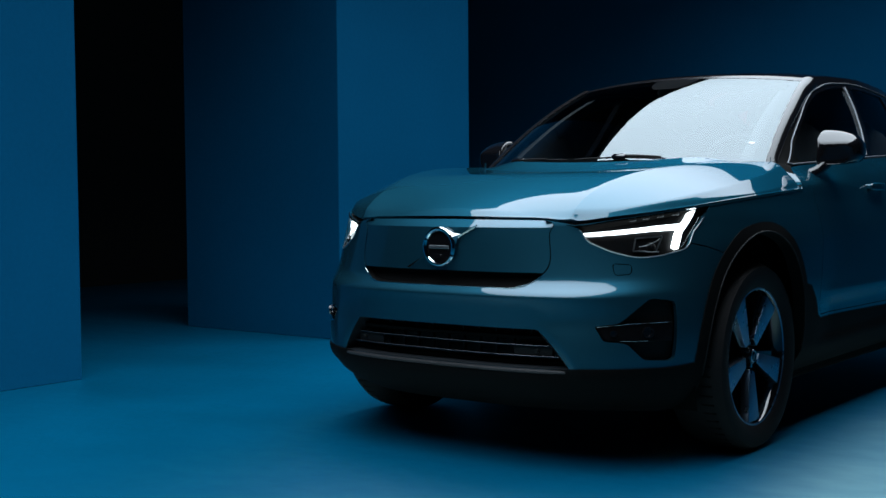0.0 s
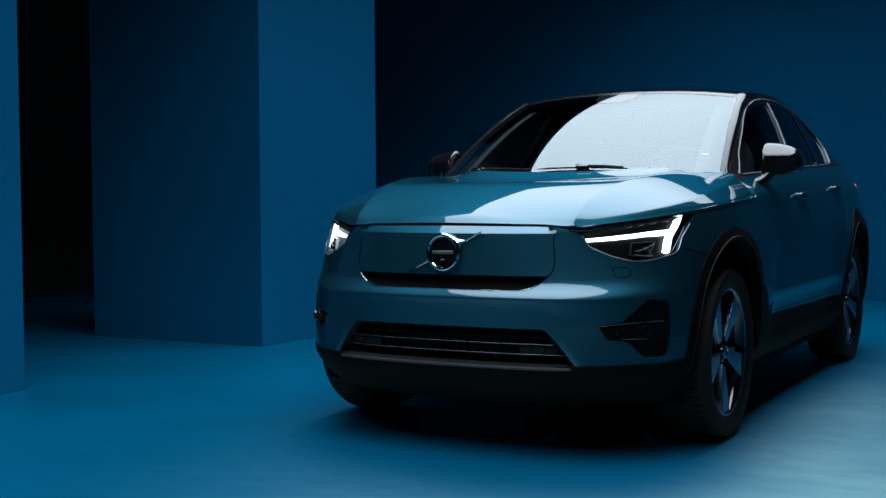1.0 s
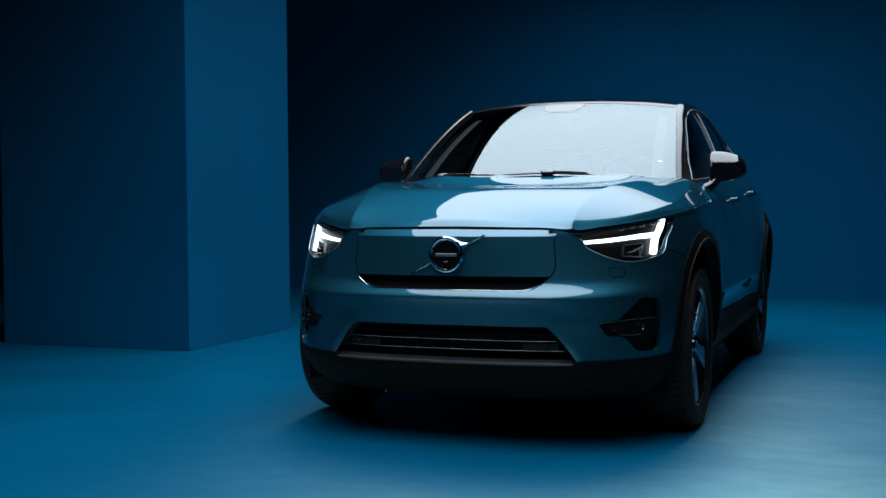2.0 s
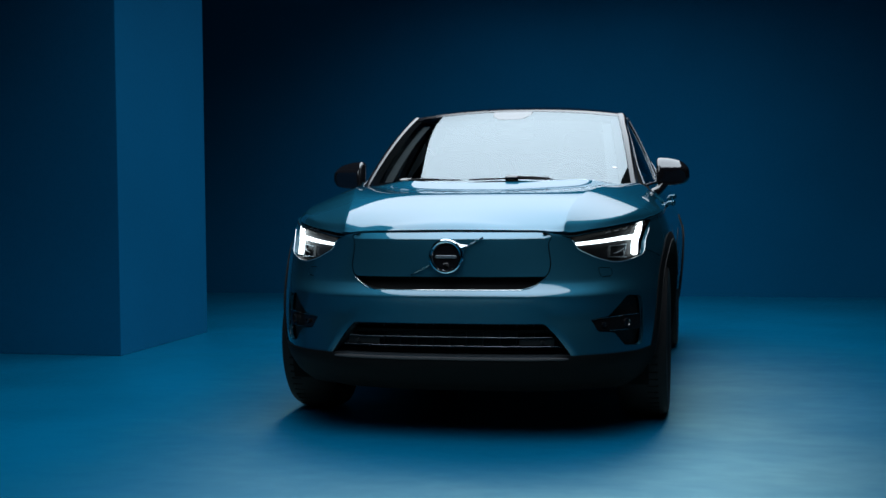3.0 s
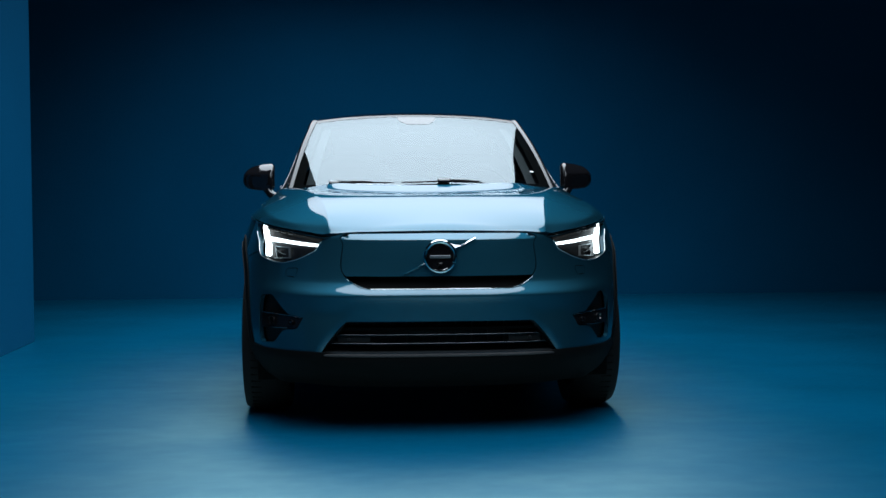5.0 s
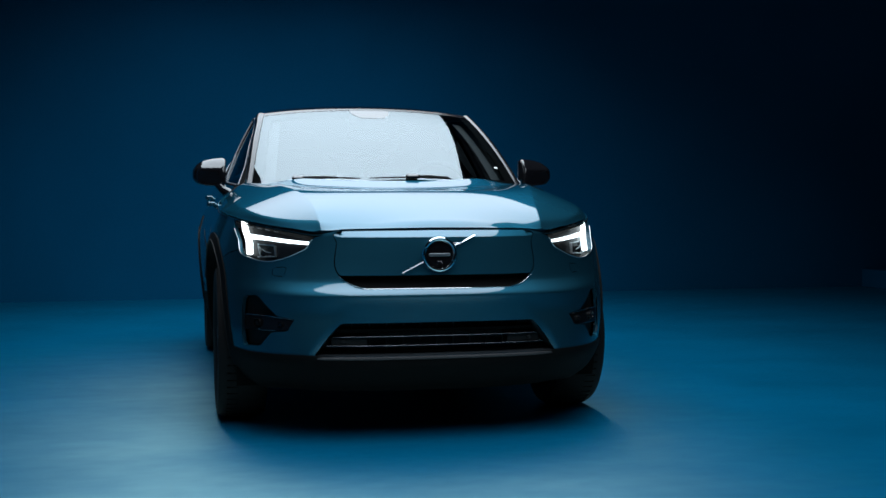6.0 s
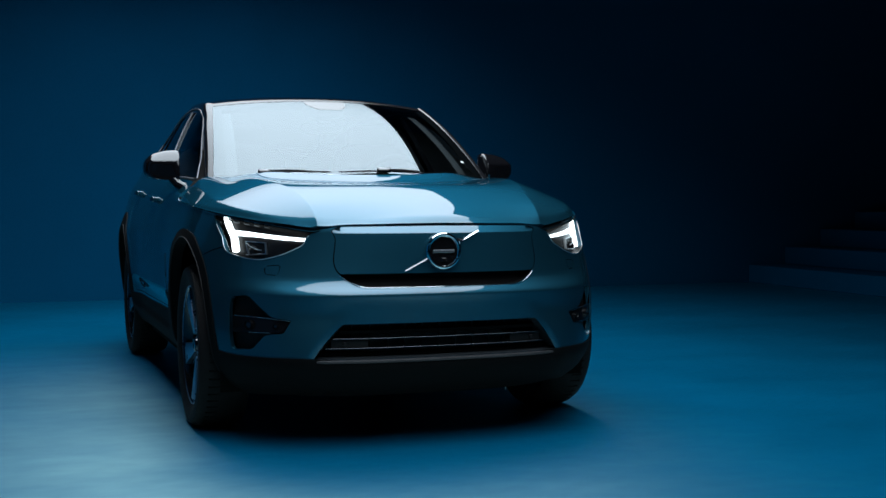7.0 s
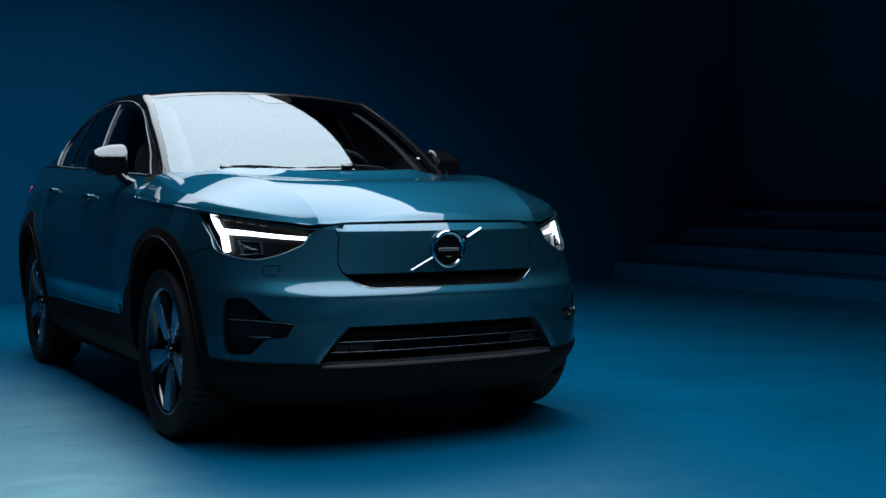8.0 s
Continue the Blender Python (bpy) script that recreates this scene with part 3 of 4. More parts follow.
def panel_face(u, v):
    """The closed grille panel, whose top edge rolls back."""
    x, y, z = shell(u, v)
    t = max(0.0, (z - 0.860) / 0.028) * smooth((0.446 - abs(x)) / 0.05)
    return (x, y + 0.022 * t, z)


def is_bumper(u, v):
    _, y, z = shell(abs(u), v)
    return y < (0.5 + (0.8 - z) * 2.86 if 0.76 < z < 0.8 else 0.58)


grille = lay("grille_panel", panel_patch, panel_face, PAINT, car, off=0.002)
lay("grille_slot", slot_patch, shell, LOWER_BLACK, car, "recessed black air slot", off=0.028, rim=0.0)
bm = bmesh.new()
ring = [p for p in denser(GRILLE, 0.03) if p[1] < 0.712]
ring = sorted(ring, key=lambda p: p[0])
for p, q in zip(ring, ring[1:]):
    quad = [Vector(shell(*p)), Vector(shell(*q))]
    bm.faces.new([bm.verts.new(c) for c in (quad[0] + Vector((0, 0.001, 0)), quad[1] + Vector((0, 0.001, 0)), quad[1] + Vector((0, 0.05, 0.004)), quad[0] + Vector((0, 0.05, 0.004)))])
part("slot_wall", bm, LOWER_BLACK, grille)
lay("front_bumper", sheet.take(is_bumper), shell, PAINT, car)
for s in (1, -1):
    lay("fender", sheet.take(lambda u, v: u * s > 0 and abs(u) < u_of(y=1.478)), shell, PAINT, car, rim=0.004)
    lay("front_door", sheet.take(lambda u, v: u * s > 0 and abs(u) < u_of(y=2.42)), shell, PAINT, car)
    lay("rear_door", sheet.take(lambda u, v: u * s > 0 and abs(u) < u_of(y=3.03 + 0.33 * smooth((v - 0.62) / 0.3))), shell, PAINT, car)
    lay("rear_quarter", sheet.take(lambda u, v: u * s > 0), shell, PAINT, car)
def pieces(patch):
    """The connected pieces of a patch."""
    verts, faces = patch
    root = list(range(len(verts)))

    def find(i):
        while root[i] != i:
            root[i] = root[root[i]]
            i = root[i]
        return i
    for f in faces:
        for i in f[1:]:
            root[find(i)] = find(f[0])
    groups = {}
    for f in faces:
        groups.setdefault(find(f[0]), []).append(f)
    for fs in groups.values():
        used = sorted({i for f in fs for i in f})
        at = {old: k for k, old in enumerate(used)}
        yield [verts[i] for i in used], [[at[i] for i in f] for f in fs]


for p in gap_patches:
    for q in pieces(p):
        lay("seam", q, shell, GROOVE, car, off=0.009, rim=0.0)
for p in washer_patches:
    lay("washer_cover", p, shell, PAINT, car, off=0.0005, rim=0.006)
lay("front_lip", lip_patch, shell, LOWER_BLACK, car, "black plastic lower lip", off=-0.006, rim=0.03)
for pair in arch_patches:
    for p in pair:
        lay("arch_trim", p, shell, LOWER_BLACK, car, "black plastic wheel arch trim", off=-0.005, rim=0.05)
for outline in ARCH_IN:
    for s in (1, -1):
        run = [(u * s, v) for u, v in outline[2:-4]]
        part("arch_lip", tube([Vector(shell(u, v)) + Vector((0.006 * s, 0, 0)) for u, v in run], 0.003, 8), CLADDING, car)
for p in sill_patches:
    lay("sill", p, shell, LOWER_BLACK, car, "black plastic sill", off=-0.004, rim=0.03)
for p in tail_patches:
    lay("tail_lamp", p, shell, RED, car, "red tail lamp", off=-0.004, rim=0.02)


# bonnet
hu = steps_between(0.0, U_CREASE - 0.015, 0.02) + [U_CREASE + d for d in (-0.015, -0.008, -0.003, 0.0, 0.003, 0.008, 0.015, 0.022)] + steps_between(U_CREASE + 0.035, U_HOOD, 0.02) + [U_HOOD]
hu = [-u for u in hu[:0:-1]] + hu
hw = [0.004, 0.008, 0.014, 0.022, 0.032, 0.044, 0.058, 0.074, 0.092, 0.112] + steps_between(0.135, 1.0, 0.025) + [1.0]
lay("hood", Sheet(hu, hw).take(lambda u, w: True), hood, PAINT, car, rim=0.02)
hl = steps_between(-U_HOOD, U_HOOD, 0.03) + [U_HOOD]


def hood_gap(u, w):
    """The dark lining under the bonnet's edge, set back behind the grille panel's top."""
    e = edge(u)
    back = 0.05 * (1 - smooth((abs(u) - 0.40) / 0.12))
    return tuple(e * (1 - w) + Vector((e.x * 0.9, e.y + 0.04 * (1 - abs(u) / U_HOOD), e.z - 0.04)) * w + Vector((0, back, 0)))


lay("hood_gap", Sheet(hl, [0, 0.5, 1]).take(lambda u, w: True), hood_gap, GROOVE, car, off=0.012, rim=0.0)
for s in (1, -1):
    bm = bmesh.new()
    a = [bm.verts.new(hood(s * U_HOOD, k / 8)) for k in range(1, 5)]
    b = [bm.verts.new(skin(s * u_of(y=1.36 + 0.115 * k / 8), BELT(1.36 + 0.115 * k / 8))) for k in range(1, 5)]
    for i in range(3):
        bm.faces.new((a[i], a[i + 1], b[i + 1], b[i]))
    part("pillar_base", bm, PAINT, car)
    bm = bmesh.new()
    a = [bm.verts.new(hood(s * U_HOOD, k / 8)) for k in range(4, 9)]
    b = [bm.verts.new(skin(s * u_of(y=1.36 + 0.115 * k / 8), BELT(1.36 + 0.115 * k / 8))) for k in range(4, 9)]
    for i in range(4):
        bm.faces.new((a[i], a[i + 1], b[i + 1], b[i]))
    part("pillar_cover", bm, GROOVE, car, "black plastic cover at the pillar's foot")


# ---------------------------------------------------------------- nose details
def on_nose(x, z, d=0.0):
    """A place d metres in front of the nose."""
    p = Vector(skin(u_at(x, z), z))
    return Vector((p.x, p.y - d, p.z))


# bright trim under the grille panel
line = [(-0.415, 0.694), (-0.40, 0.682), (-0.38, 0.668), (-0.352, 0.653), (-0.32, 0.647)]
full = line + [(x / 10, 0.646) for x in range(-3, 4)] + [(-x, z) for x, z in line[::-1]]
part("grille_trim", tube([on_nose(x, z, 0.002) for x, z in full], [0.0005, 0.0008, 0.0012] + [0.0013] * (len(full) - 6) + [0.0012, 0.0008, 0.0005], 8), CHROME, grille, "bright trim under the panel")

# badge: ring, diagonal bar, dark disc with a plain bar
badge_at = on_nose(0, 0.786, 0.010)
badge = part("badge", tube([badge_at + Vector((0.066 * math.cos(a), -0.004, 0.066 * math.sin(a))) for a in [math.tau * k / 48 for k in range(48)]], 0.0085, 10, True), CHROME, car, "chrome ring badge with a dark centre")
bm = turned([(0.0, 0.0), (0.0, 0.058), (0.008, 0.060)], 40)
bmesh.ops.transform(bm, matrix=Matrix.Translation(badge_at + Vector((0, -0.002, 0))) @ Matrix.Rotation(radians(90), 4, "Z"), verts=bm.verts)
part("badge_disc", bm, GLOSS_BLACK, badge, "gloss black disc")
part("badge_bar", box(-0.046, 0.046, badge_at.y - 0.008, badge_at.y - 0.003, badge_at.z - 0.007, badge_at.z + 0.006, 0.002, 1), SATIN_TRIM, badge, "plain metal bar")
part("badge_sensor", box(-0.011, 0.011, badge_at.y - 0.008, badge_at.y - 0.003, badge_at.z - 0.042, badge_at.z - 0.026, 0.003, 1), GLOSS_BLACK, badge, "small camera window")
for a, b in (((0.054, 0.812), (0.157, 0.866)), ((-0.157, 0.708), (-0.060, 0.758))):
    bm = bmesh.new()
    p, q = on_nose(*a, 0.004), on_nose(*b, 0.004)
    d = (q - p).normalized()
    n = Vector((d.z, 0, -d.x)) * 0.0038
    f = Vector((0, -0.0075, 0))
    vs_ = [bm.verts.new(c) for c in (p - n, q - n, q + n, p + n, p + f, q + f)]
    for idx in ((0, 1, 5, 4), (2, 3, 4, 5), (1, 2, 5), (3, 0, 4)):
        bm.faces.new([vs_[i] for i in idx])
    part("badge_slash", bm, CHROME, badge, "slim chrome diagonal bar", 20)
# the chrome wedge between ring and bar, a low pyramid
bm = bmesh.new()
tri = [on_nose(x, z, 0.008) for x, z in ((0.036, 0.850), (0.060, 0.838), (0.092, 0.834), (0.078, 0.818), (0.072, 0.796), (0.050, 0.812))]
foot = [bm.verts.new(c) for c in tri]
tip = bm.verts.new(on_nose(0.066, 0.824, 0.024))
for i in range(6):
    bm.faces.new((foot[i - 1], foot[i], tip))
part("badge_arrow", bm, DARK_CHROME, badge, "chrome arrow tip", 20)

# lower air intake: dark hollow with slats
def intake(x, z):
    return on_nose(x, z, -0.075)


bm = bmesh.new()
mouth_xz = rounded([(-0.412, 0.503), (0.412, 0.503), (0.522, 0.366), (-0.522, 0.366)], 0.012, 3)
mouth_xz = denser(mouth_xz, 0.06)
front = [bm.verts.new(on_nose(x, z, 0.002)) for x, z in mouth_xz]
back = [bm.verts.new(on_nose(x * 0.97, 0.435 + (z - 0.435) * 0.9, -0.07)) for x, z in mouth_xz]
for i in range(len(front)):
    bm.faces.new((front[i - 1], front[i], back[i], back[i - 1]))
bm.faces.new(back)
mouth = part("lower_intake", bm, INTAKE_GREY, car, "black lower air intake")


def mouth_half(z):
    return 0.412 + (0.503 - z) / 0.137 * 0.110


for z, dep, hgt, mat in ((0.470, 0.034, 0.016, LOWER_BLACK), (0.441, 0.022, 0.008, GLOSS_BLACK), (0.403, 0.018, 0.008, GLOSS_BLACK), (0.380, 0.040, 0.016, LOWER_BLACK)):
    bm = bmesh.new()
    h = mouth_half(z) - 0.02
    rows = []
    for k in range(25):
        x = -h + 2 * h * k / 24
        p = on_nose(x, z, -dep)
        rows.append([bm.verts.new((p.x, p.y + dy, z + dz)) for dy, dz in ((0.004, hgt / 2), (-0.001, hgt / 2 - 0.003), (-0.001, -hgt / 2 + 0.003), (0.004, -hgt / 2), (0.030, -hgt / 2), (0.030, hgt / 2))])
    for a, b in zip(rows, rows[1:]):
        for j in range(6):
            bm.faces.new((a[j], b[j], b[(j + 1) % 6], a[(j + 1) % 6]))
    bm.faces.new(rows[0][::-1])
    bm.faces.new(rows[-1])
    slat = part("slat", bm, mat, mouth)
    if mat == GLOSS_BLACK:
        part("slat_edge", tube([on_nose(-h + 2 * h * k / 24, z, 0.001 - dep) + Vector((0, 0, hgt / 2 - 0.001)) for k in range(25)], 0.0009, 6), SATIN_TRIM, slat)
for k in range(-5, 6):
    x = 0.072 * k
    p = on_nose(x, 0.43, -0.05)
    part("grid_bar", box(x - 0.003, x + 0.003, p.y, p.y + 0.015, 0.375, 0.495), INTAKE_GREY, mouth)
for s in (1, -1):
    bm = turned([(0.0, 0.0), (0.0, 0.006), (0.003, 0.008), (0.012, 0.008)], 20)
    c = on_nose(s * 0.40, 0.425, -0.006)
    bmesh.ops.transform(bm, matrix=Matrix.Translation(c) @ Matrix.Rotation(radians(90), 4, "Z"), verts=bm.verts)
    part("parking_sensor", bm, CLADDING, mouth)
    # smooth blanking panel at the intake's end
    bm = bmesh.new()
    cols = [(s * (0.305 + (mouth_half(0.42) - 0.335) * k / 8)) for k in range(9)]
    grid = [[bm.verts.new(on_nose(x, z, d)) for z, d in ((0.3985, -0.040), (0.400, -0.026), (0.437, -0.029), (0.438, -0.042))] for x in cols]
    for a, b in zip(grid, grid[1:]):
        for j in range(3):
            bm.faces.new((a[j], b[j], b[j + 1], a[j + 1]))
    bm.faces.new(grid[0])
    bm.faces.new(grid[-1][::-1])
    part("blanking_panel", bm, CLADDING, mouth)

# ledge strip of the lip, catching the light
bm = bmesh.new()
rows = []
for k in range(61):
    x = -0.555 + 1.11 * k / 60
    p = on_nose(x, 0.352, 0.0)
    taper = smooth((0.555 - abs(x)) / 0.07)
    rows.append([bm.verts.new((p.x, p.y + 0.008 * (1 - taper) + dy * (0.2 + 0.8 * taper), 0.354 + dz * (0.3 + 0.7 * taper))) for dy, dz in ((0.02, 0.010), (-0.003, 0.009), (-0.010, 0.004), (-0.011, -0.003), (0.004, -0.011))])
for a, b in zip(rows, rows[1:]):
    for j in range(4):
        bm.faces.new((a[j], b[j], b[j + 1], a[j + 1]))
part("lip_ledge", bm, SATIN, car, "satin dark grey ledge", 40)


# ---------------------------------------------------------------- headlamps
def bar(points, widths):
    """A polygon along a line of changing width."""
    left, right = [], []
    for i, p in enumerate(points):
        a, b = Vector(points[max(0, i - 1)]), Vector(points[min(len(points) - 1, i + 1)])
        e = (b - a).normalized()
        n = Vector((e.y, -e.x)) * widths[i] / 2
        left.append(tuple(Vector(p) + n))
        right.append(tuple(Vector(p) - n))
    return left + right[::-1]


lu = [p[0] for p in LAMP]
STEM = denser([at_y(0.536, 0.925), at_y(0.513, 0.924), at_y(0.4105, 0.790), at_y(0.424, 0.782), at_y(0.428, 0.784)], 0.02)
ARM = [at_y(0.468, 0.873), at_x(0.73, 0.865), at_x(0.65, 0.853), at_x(0.58, 0.845), at_x(0.520, 0.839), at_x(0.515, 0.834), at_x(0.522, 0.829), at_x(0.58, 0.833), at_x(0.65, 0.839), at_x(0.72, 0.848), at_y(0.450, 0.853)]
PROJ = rounded([at_x(0.752, 0.832), at_x(0.682, 0.826), at_x(0.680, 0.778), at_x(0.742, 0.774)], 0.006, 3)
for s in (1, -1):
    sg = (lambda p: p) if s > 0 else mirrored
    lamp_ob = lay("headlamp", lamp_patches[0 if s > 0 else 1], shell, LENS, car, "clear headlamp with a lit T-shaped light bar", off=0.0, rim=0.0)
    lamp_ob.visible_shadow = False
    g = 0.012
    us_ = steps_between(min(lu) - 0.02, max(lu) + 0.02, g) + [max(lu) + 0.02]
    if s < 0:
        us_ = [-u for u in us_[::-1]]
    sub = Sheet(us_, steps_between(0.72, 1.0, g) + [1.0])
    wide = sg(grown(LAMP, 0.004))
    sub.cut(wide)
    for poly in (STEM, ARM, PROJ, grown(PROJ, -0.0035)):
        sub.cut(sg(poly))
    lit = sub.take(lambda u, v: inside(sg(STEM), u, v) or inside(sg(ARM), u, v))
    lay("light_bar", lit, shell, DRL, lamp_ob, "glowing white T-shaped light bar", off=0.014, rim=0.02)
    guide = [at_y(0.562 - 0.128 * k / 6, 0.926 - 0.140 * k / 6) for k in range(7)]
    part("light_guide", tube([Vector(shell(s * u, v)) + Vector((-0.006 * s, 0.006, 0)) for u, v in guide], 0.0008, 6), DARK_CHROME, lamp_ob)
    hole = sub.take_poly(sg(grown(PROJ, -0.0035)))
    ring = sub.take_poly(sg(PROJ))
    lay("projector", hole, shell, LAMP_BLACK, lamp_ob, "dark projector block", off=0.030, rim=0.02)
    lay("projector_frame", ring, shell, LAMP_SILVER, lamp_ob, "thin silver frame", off=0.022, rim=0.012)
    rest = sub.take(lambda u, v: inside(wide, u, v))
    lay("lamp_housing", rest, shell, LAMP_BLACK, lamp_ob, "dark lamp housing", off=0.036, rim=0.0)
    # the side wall of the housing
    bm = bmesh.new()
    loop = sg(LAMP)
    top = [bm.verts.new(shell(u, v)) for u, v in loop]
    low = []
    for u, v in loop:
        p, q = Vector(shell(u, v)), Vector(shell(u + 0.004, v))
        low.append(bm.verts.new(p + Vector((-0.012 * s, 0.04, 0))))
    for i in range(len(top)):
        bm.faces.new((top[i - 1], top[i], low[i], low[i - 1]))
    part("lamp_wall", bm, CLADDING, lamp_ob)
    low_edge = [q for q in denser(LAMP, 0.02) if shell(*q)[2] < edge_z(q[0]) - 0.022]
    low_edge.sort(key=lambda q: q[0])
    rim_run = [q for q in low_edge if q[0] < max(lu) - 0.03]
    part("lamp_trim", tube([Vector(shell(s * u, v)) for u, v in rim_run], 0.0022, 6), LAMP_SILVER, lamp_ob, "thin bright edge under the lamp")
    # small modules over the bar
    for k in range(4):
        x, z = 0.664 + 0.034 * k, 0.886 + 0.0065 * k
        c = Vector(skin(s * u_at(x, z), z))
        m = Matrix.Translation(c + Vector((-0.006 * s, 0.012, 0))) @ Matrix.Rotation(radians(s * (32 + 7 * k)), 4, "Z") @ Matrix.Rotation(radians(-s * 8), 4, "Y")
        bm = box(-0.013, 0.013, -0.004, 0.02, -0.0075, 0.0075, 0.003, 2)
        bmesh.ops.transform(bm, matrix=m, verts=bm.verts)
        module = part("lamp_module", bm, LAMP_GREY, lamp_ob, "small grey light module")
        bm = box(-0.009, 0.007, -0.0055, 0.0, -0.0045, 0.004, 0.0015, 1)
        bmesh.ops.transform(bm, matrix=m, verts=bm.verts)
        part("module_lens", bm, LAMP_BLACK, module)
        # silver strip standing for the light bar's glow on the module's top edge
        bm = box(-0.012, 0.012, -0.0052, 0.0, 0.0055, 0.0070)
        bmesh.ops.transform(bm, matrix=m, verts=bm.verts)
        part("module_lit_edge", bm, LAMP_SILVER, module)
    # bright bracket under the projector
    run = [at_x(0.690, 0.776), at_x(0.715, 0.772), at_x(0.742, 0.771)]
    part("projector_bracket", tube([Vector(shell(s * u, v)) + Vector((-0.006 * s, 0.012, 0)) for u, v in run], 0.0022, 6), LAMP_SILVER, lamp_ob)
    swoosh = [at_x(0.690 + 0.05 * q / 6, 0.790 + 0.026 * (q / 6) ** 2) for q in range(7)]
    part("projector_fin", tube([Vector(shell(s * u, v)) + Vector((-0.008 * s, 0.014, 0)) for u, v in swoosh], [0.001, 0.0018, 0.0024, 0.0026, 0.0022, 0.0016, 0.001], 6), LAMP_SILVER, lamp_ob)
    # projector lens
    bm = bmesh.new()
    bmesh.ops.create_uvsphere(bm, u_segments=16, v_segments=10, radius=0.018)
    c = Vector(skin(s * u_at(0.715, 0.803), 0.788))
    bmesh.ops.transform(bm, matrix=Matrix.Translation(c + Vector((-0.012 * s, 0.026, 0))) @ Matrix.Diagonal((1, 0.7, 1, 1)), verts=bm.verts)
    part("projector_lens", bm, LAMP_BLACK, lamp_ob)

# fog lamp pockets with a blade across
BLADE = rounded([at_x(*p) for p in ((0.800, 0.528), (0.70, 0.524), (0.604, 0.514), (0.632, 0.470), (0.70, 0.466), (0.800, 0.463))], [0.004, 0.02, 0.006, 0.015, 0.02, 0.004], 3)
for s in (1, -1):
    sg = (lambda p: p) if s > 0 else mirrored
    pocket = lay("fog_pocket", fog_patches[0 if s > 0 else 1], shell, CLADDING, car, "black plastic fog lamp pocket", off=0.030, rim=0.0)
    bm = bmesh.new()
    loop = sg(FOG)
    top = [bm.verts.new(shell(u, v)) for u, v in loop]
    low = [bm.verts.new(Vector(shell(u, v)) + Vector((-0.02 * s, 0.04, 0))) for u, v in loop]
    for i in range(len(top)):
        bm.faces.new((top[i - 1], top[i], low[i], low[i - 1]))
    part("pocket_wall", bm, GLOSS_BLACK, pocket)
    bu = [p[0] for p in BLADE]
    us_ = steps_between(min(bu), max(bu), 0.02) + [max(bu)]
    sub = Sheet([-u for u in us_[::-1]] if s < 0 else us_, steps_between(0.45, 0.55, 0.02) + [0.55])
    sub.cut(sg(BLADE))
    lay("pocket_blade", sub.take_poly(sg(BLADE)), shell, BLADE_BLACK, pocket, "gloss black blade", off=0.006, rim=0.03)
    part("blade_trim", tube([Vector(shell(s * u_at(x, z), z)) for x, z in ((0.79, 0.530), (0.70, 0.527), (0.606, 0.516))], 0.0012, 6), DARK_CHROME, pocket)
    part("blade_lower_trim", tube([Vector(shell(s * u_at(x, z), z)) for x, z in ((0.745, 0.468), (0.71, 0.467), (0.675, 0.468))], 0.0010, 6), DARK_CHROME, pocket)
    for x, z, r in ((0.655, 0.494, 0.011), (0.745, 0.496, 0.020)):
        c = Vector(skin(s * u_at(x, z), z))
        e = Vector(skin(s * (u_at(x, z) + 0.01), z)) - c
        ang = math.atan2(e.y, e.x)
        bm = turned([(-0.002, 0.0), (-0.002, r * 0.6), (0.003, r * 0.75), (0.003, r), (-0.006, r)], 20)
        bmesh.ops.transform(bm, matrix=Matrix.Translation(c) @ Matrix.Rotation(ang - math.pi / 2 * s + (math.pi if s < 0 else 0), 4, "Z"), verts=bm.verts)
        part("fog_lamp" if r > 0.015 else "parking_sensor", bm, GLOSS_BLACK, pocket)

# ---------------------------------------------------------------- cabin: screen, roof, windows
P_GLASS = 0.97
ps = steps_between(-1, 1, 0.04) + [1]
ws = steps_between(0, 1, 0.04) + [1]
scr = Sheet(ps, ws)
for x in (-P_GLASS, P_GLASS):
    scr.cut([(x, -0.1), (x, 1.1), (x + 0.001, 1.1), (x + 0.001, -0.1)])
scr.cut([(-1.1, 0.94), (1.1, 0.94), (1.1, 0.941), (-1.1, 0.941)])
lay("roof_header", scr.take(lambda p, w: w > 0.9405 and abs(p) < P_GLASS), screen, PILLAR_BLACK, car, "gloss black roof edge over the screen", off=0.002, rim=0.02)
pane = scr.take(lambda p, w: abs(p) < P_GLASS)
wind = lay("windscreen", pane, screen, GLASS, car, "tinted windscreen reflecting the overhead softbox", off=0.003, rim=0.0)
wind.visible_shadow = False
lay("screen_band", Sheet(steps_between(-0.94, 0.94, 0.04) + [0.94], [0.0, 0.02, 0.045]).take(lambda p, w: True), screen, GROOVE, wind, off=0.008, rim=0.0)
for s in (1, -1):
    lay("screen_band", Sheet(sorted([s * 0.90, s * 0.94, s * 0.969]), steps_between(0.03, 0.93, 0.06) + [0.93]).take(lambda p, w: True), screen, GROOVE, wind, off=0.008, rim=0.0)
for s in (1, -1):
    lay("pillar_lining", Sheet(sorted([s * 0.83, s * 0.87, s * 0.91]), steps_between(0.06, 0.92, 0.06) + [0.92]).take(lambda p, w: True), screen, TRIM_GREY, car, "grey lining behind the pillar", off=0.045, rim=0.0)
cover = Sheet(steps_between(-0.2, 0.2, 0.02) + [0.2], steps_between(0.70, 0.94, 0.02) + [0.94])
COVER = rounded([(-0.19, 0.938), (0.19, 0.938), (0.17, 0.85), (0.10, 0.775), (-0.10, 0.775), (-0.17, 0.85)], 0.03, 3)
cover.cut(COVER)
lay("camera_cover", cover.take_poly(COVER), screen, COVER_BLACK, wind, "black camera cover on the screen", off=0.0022, rim=0.0)
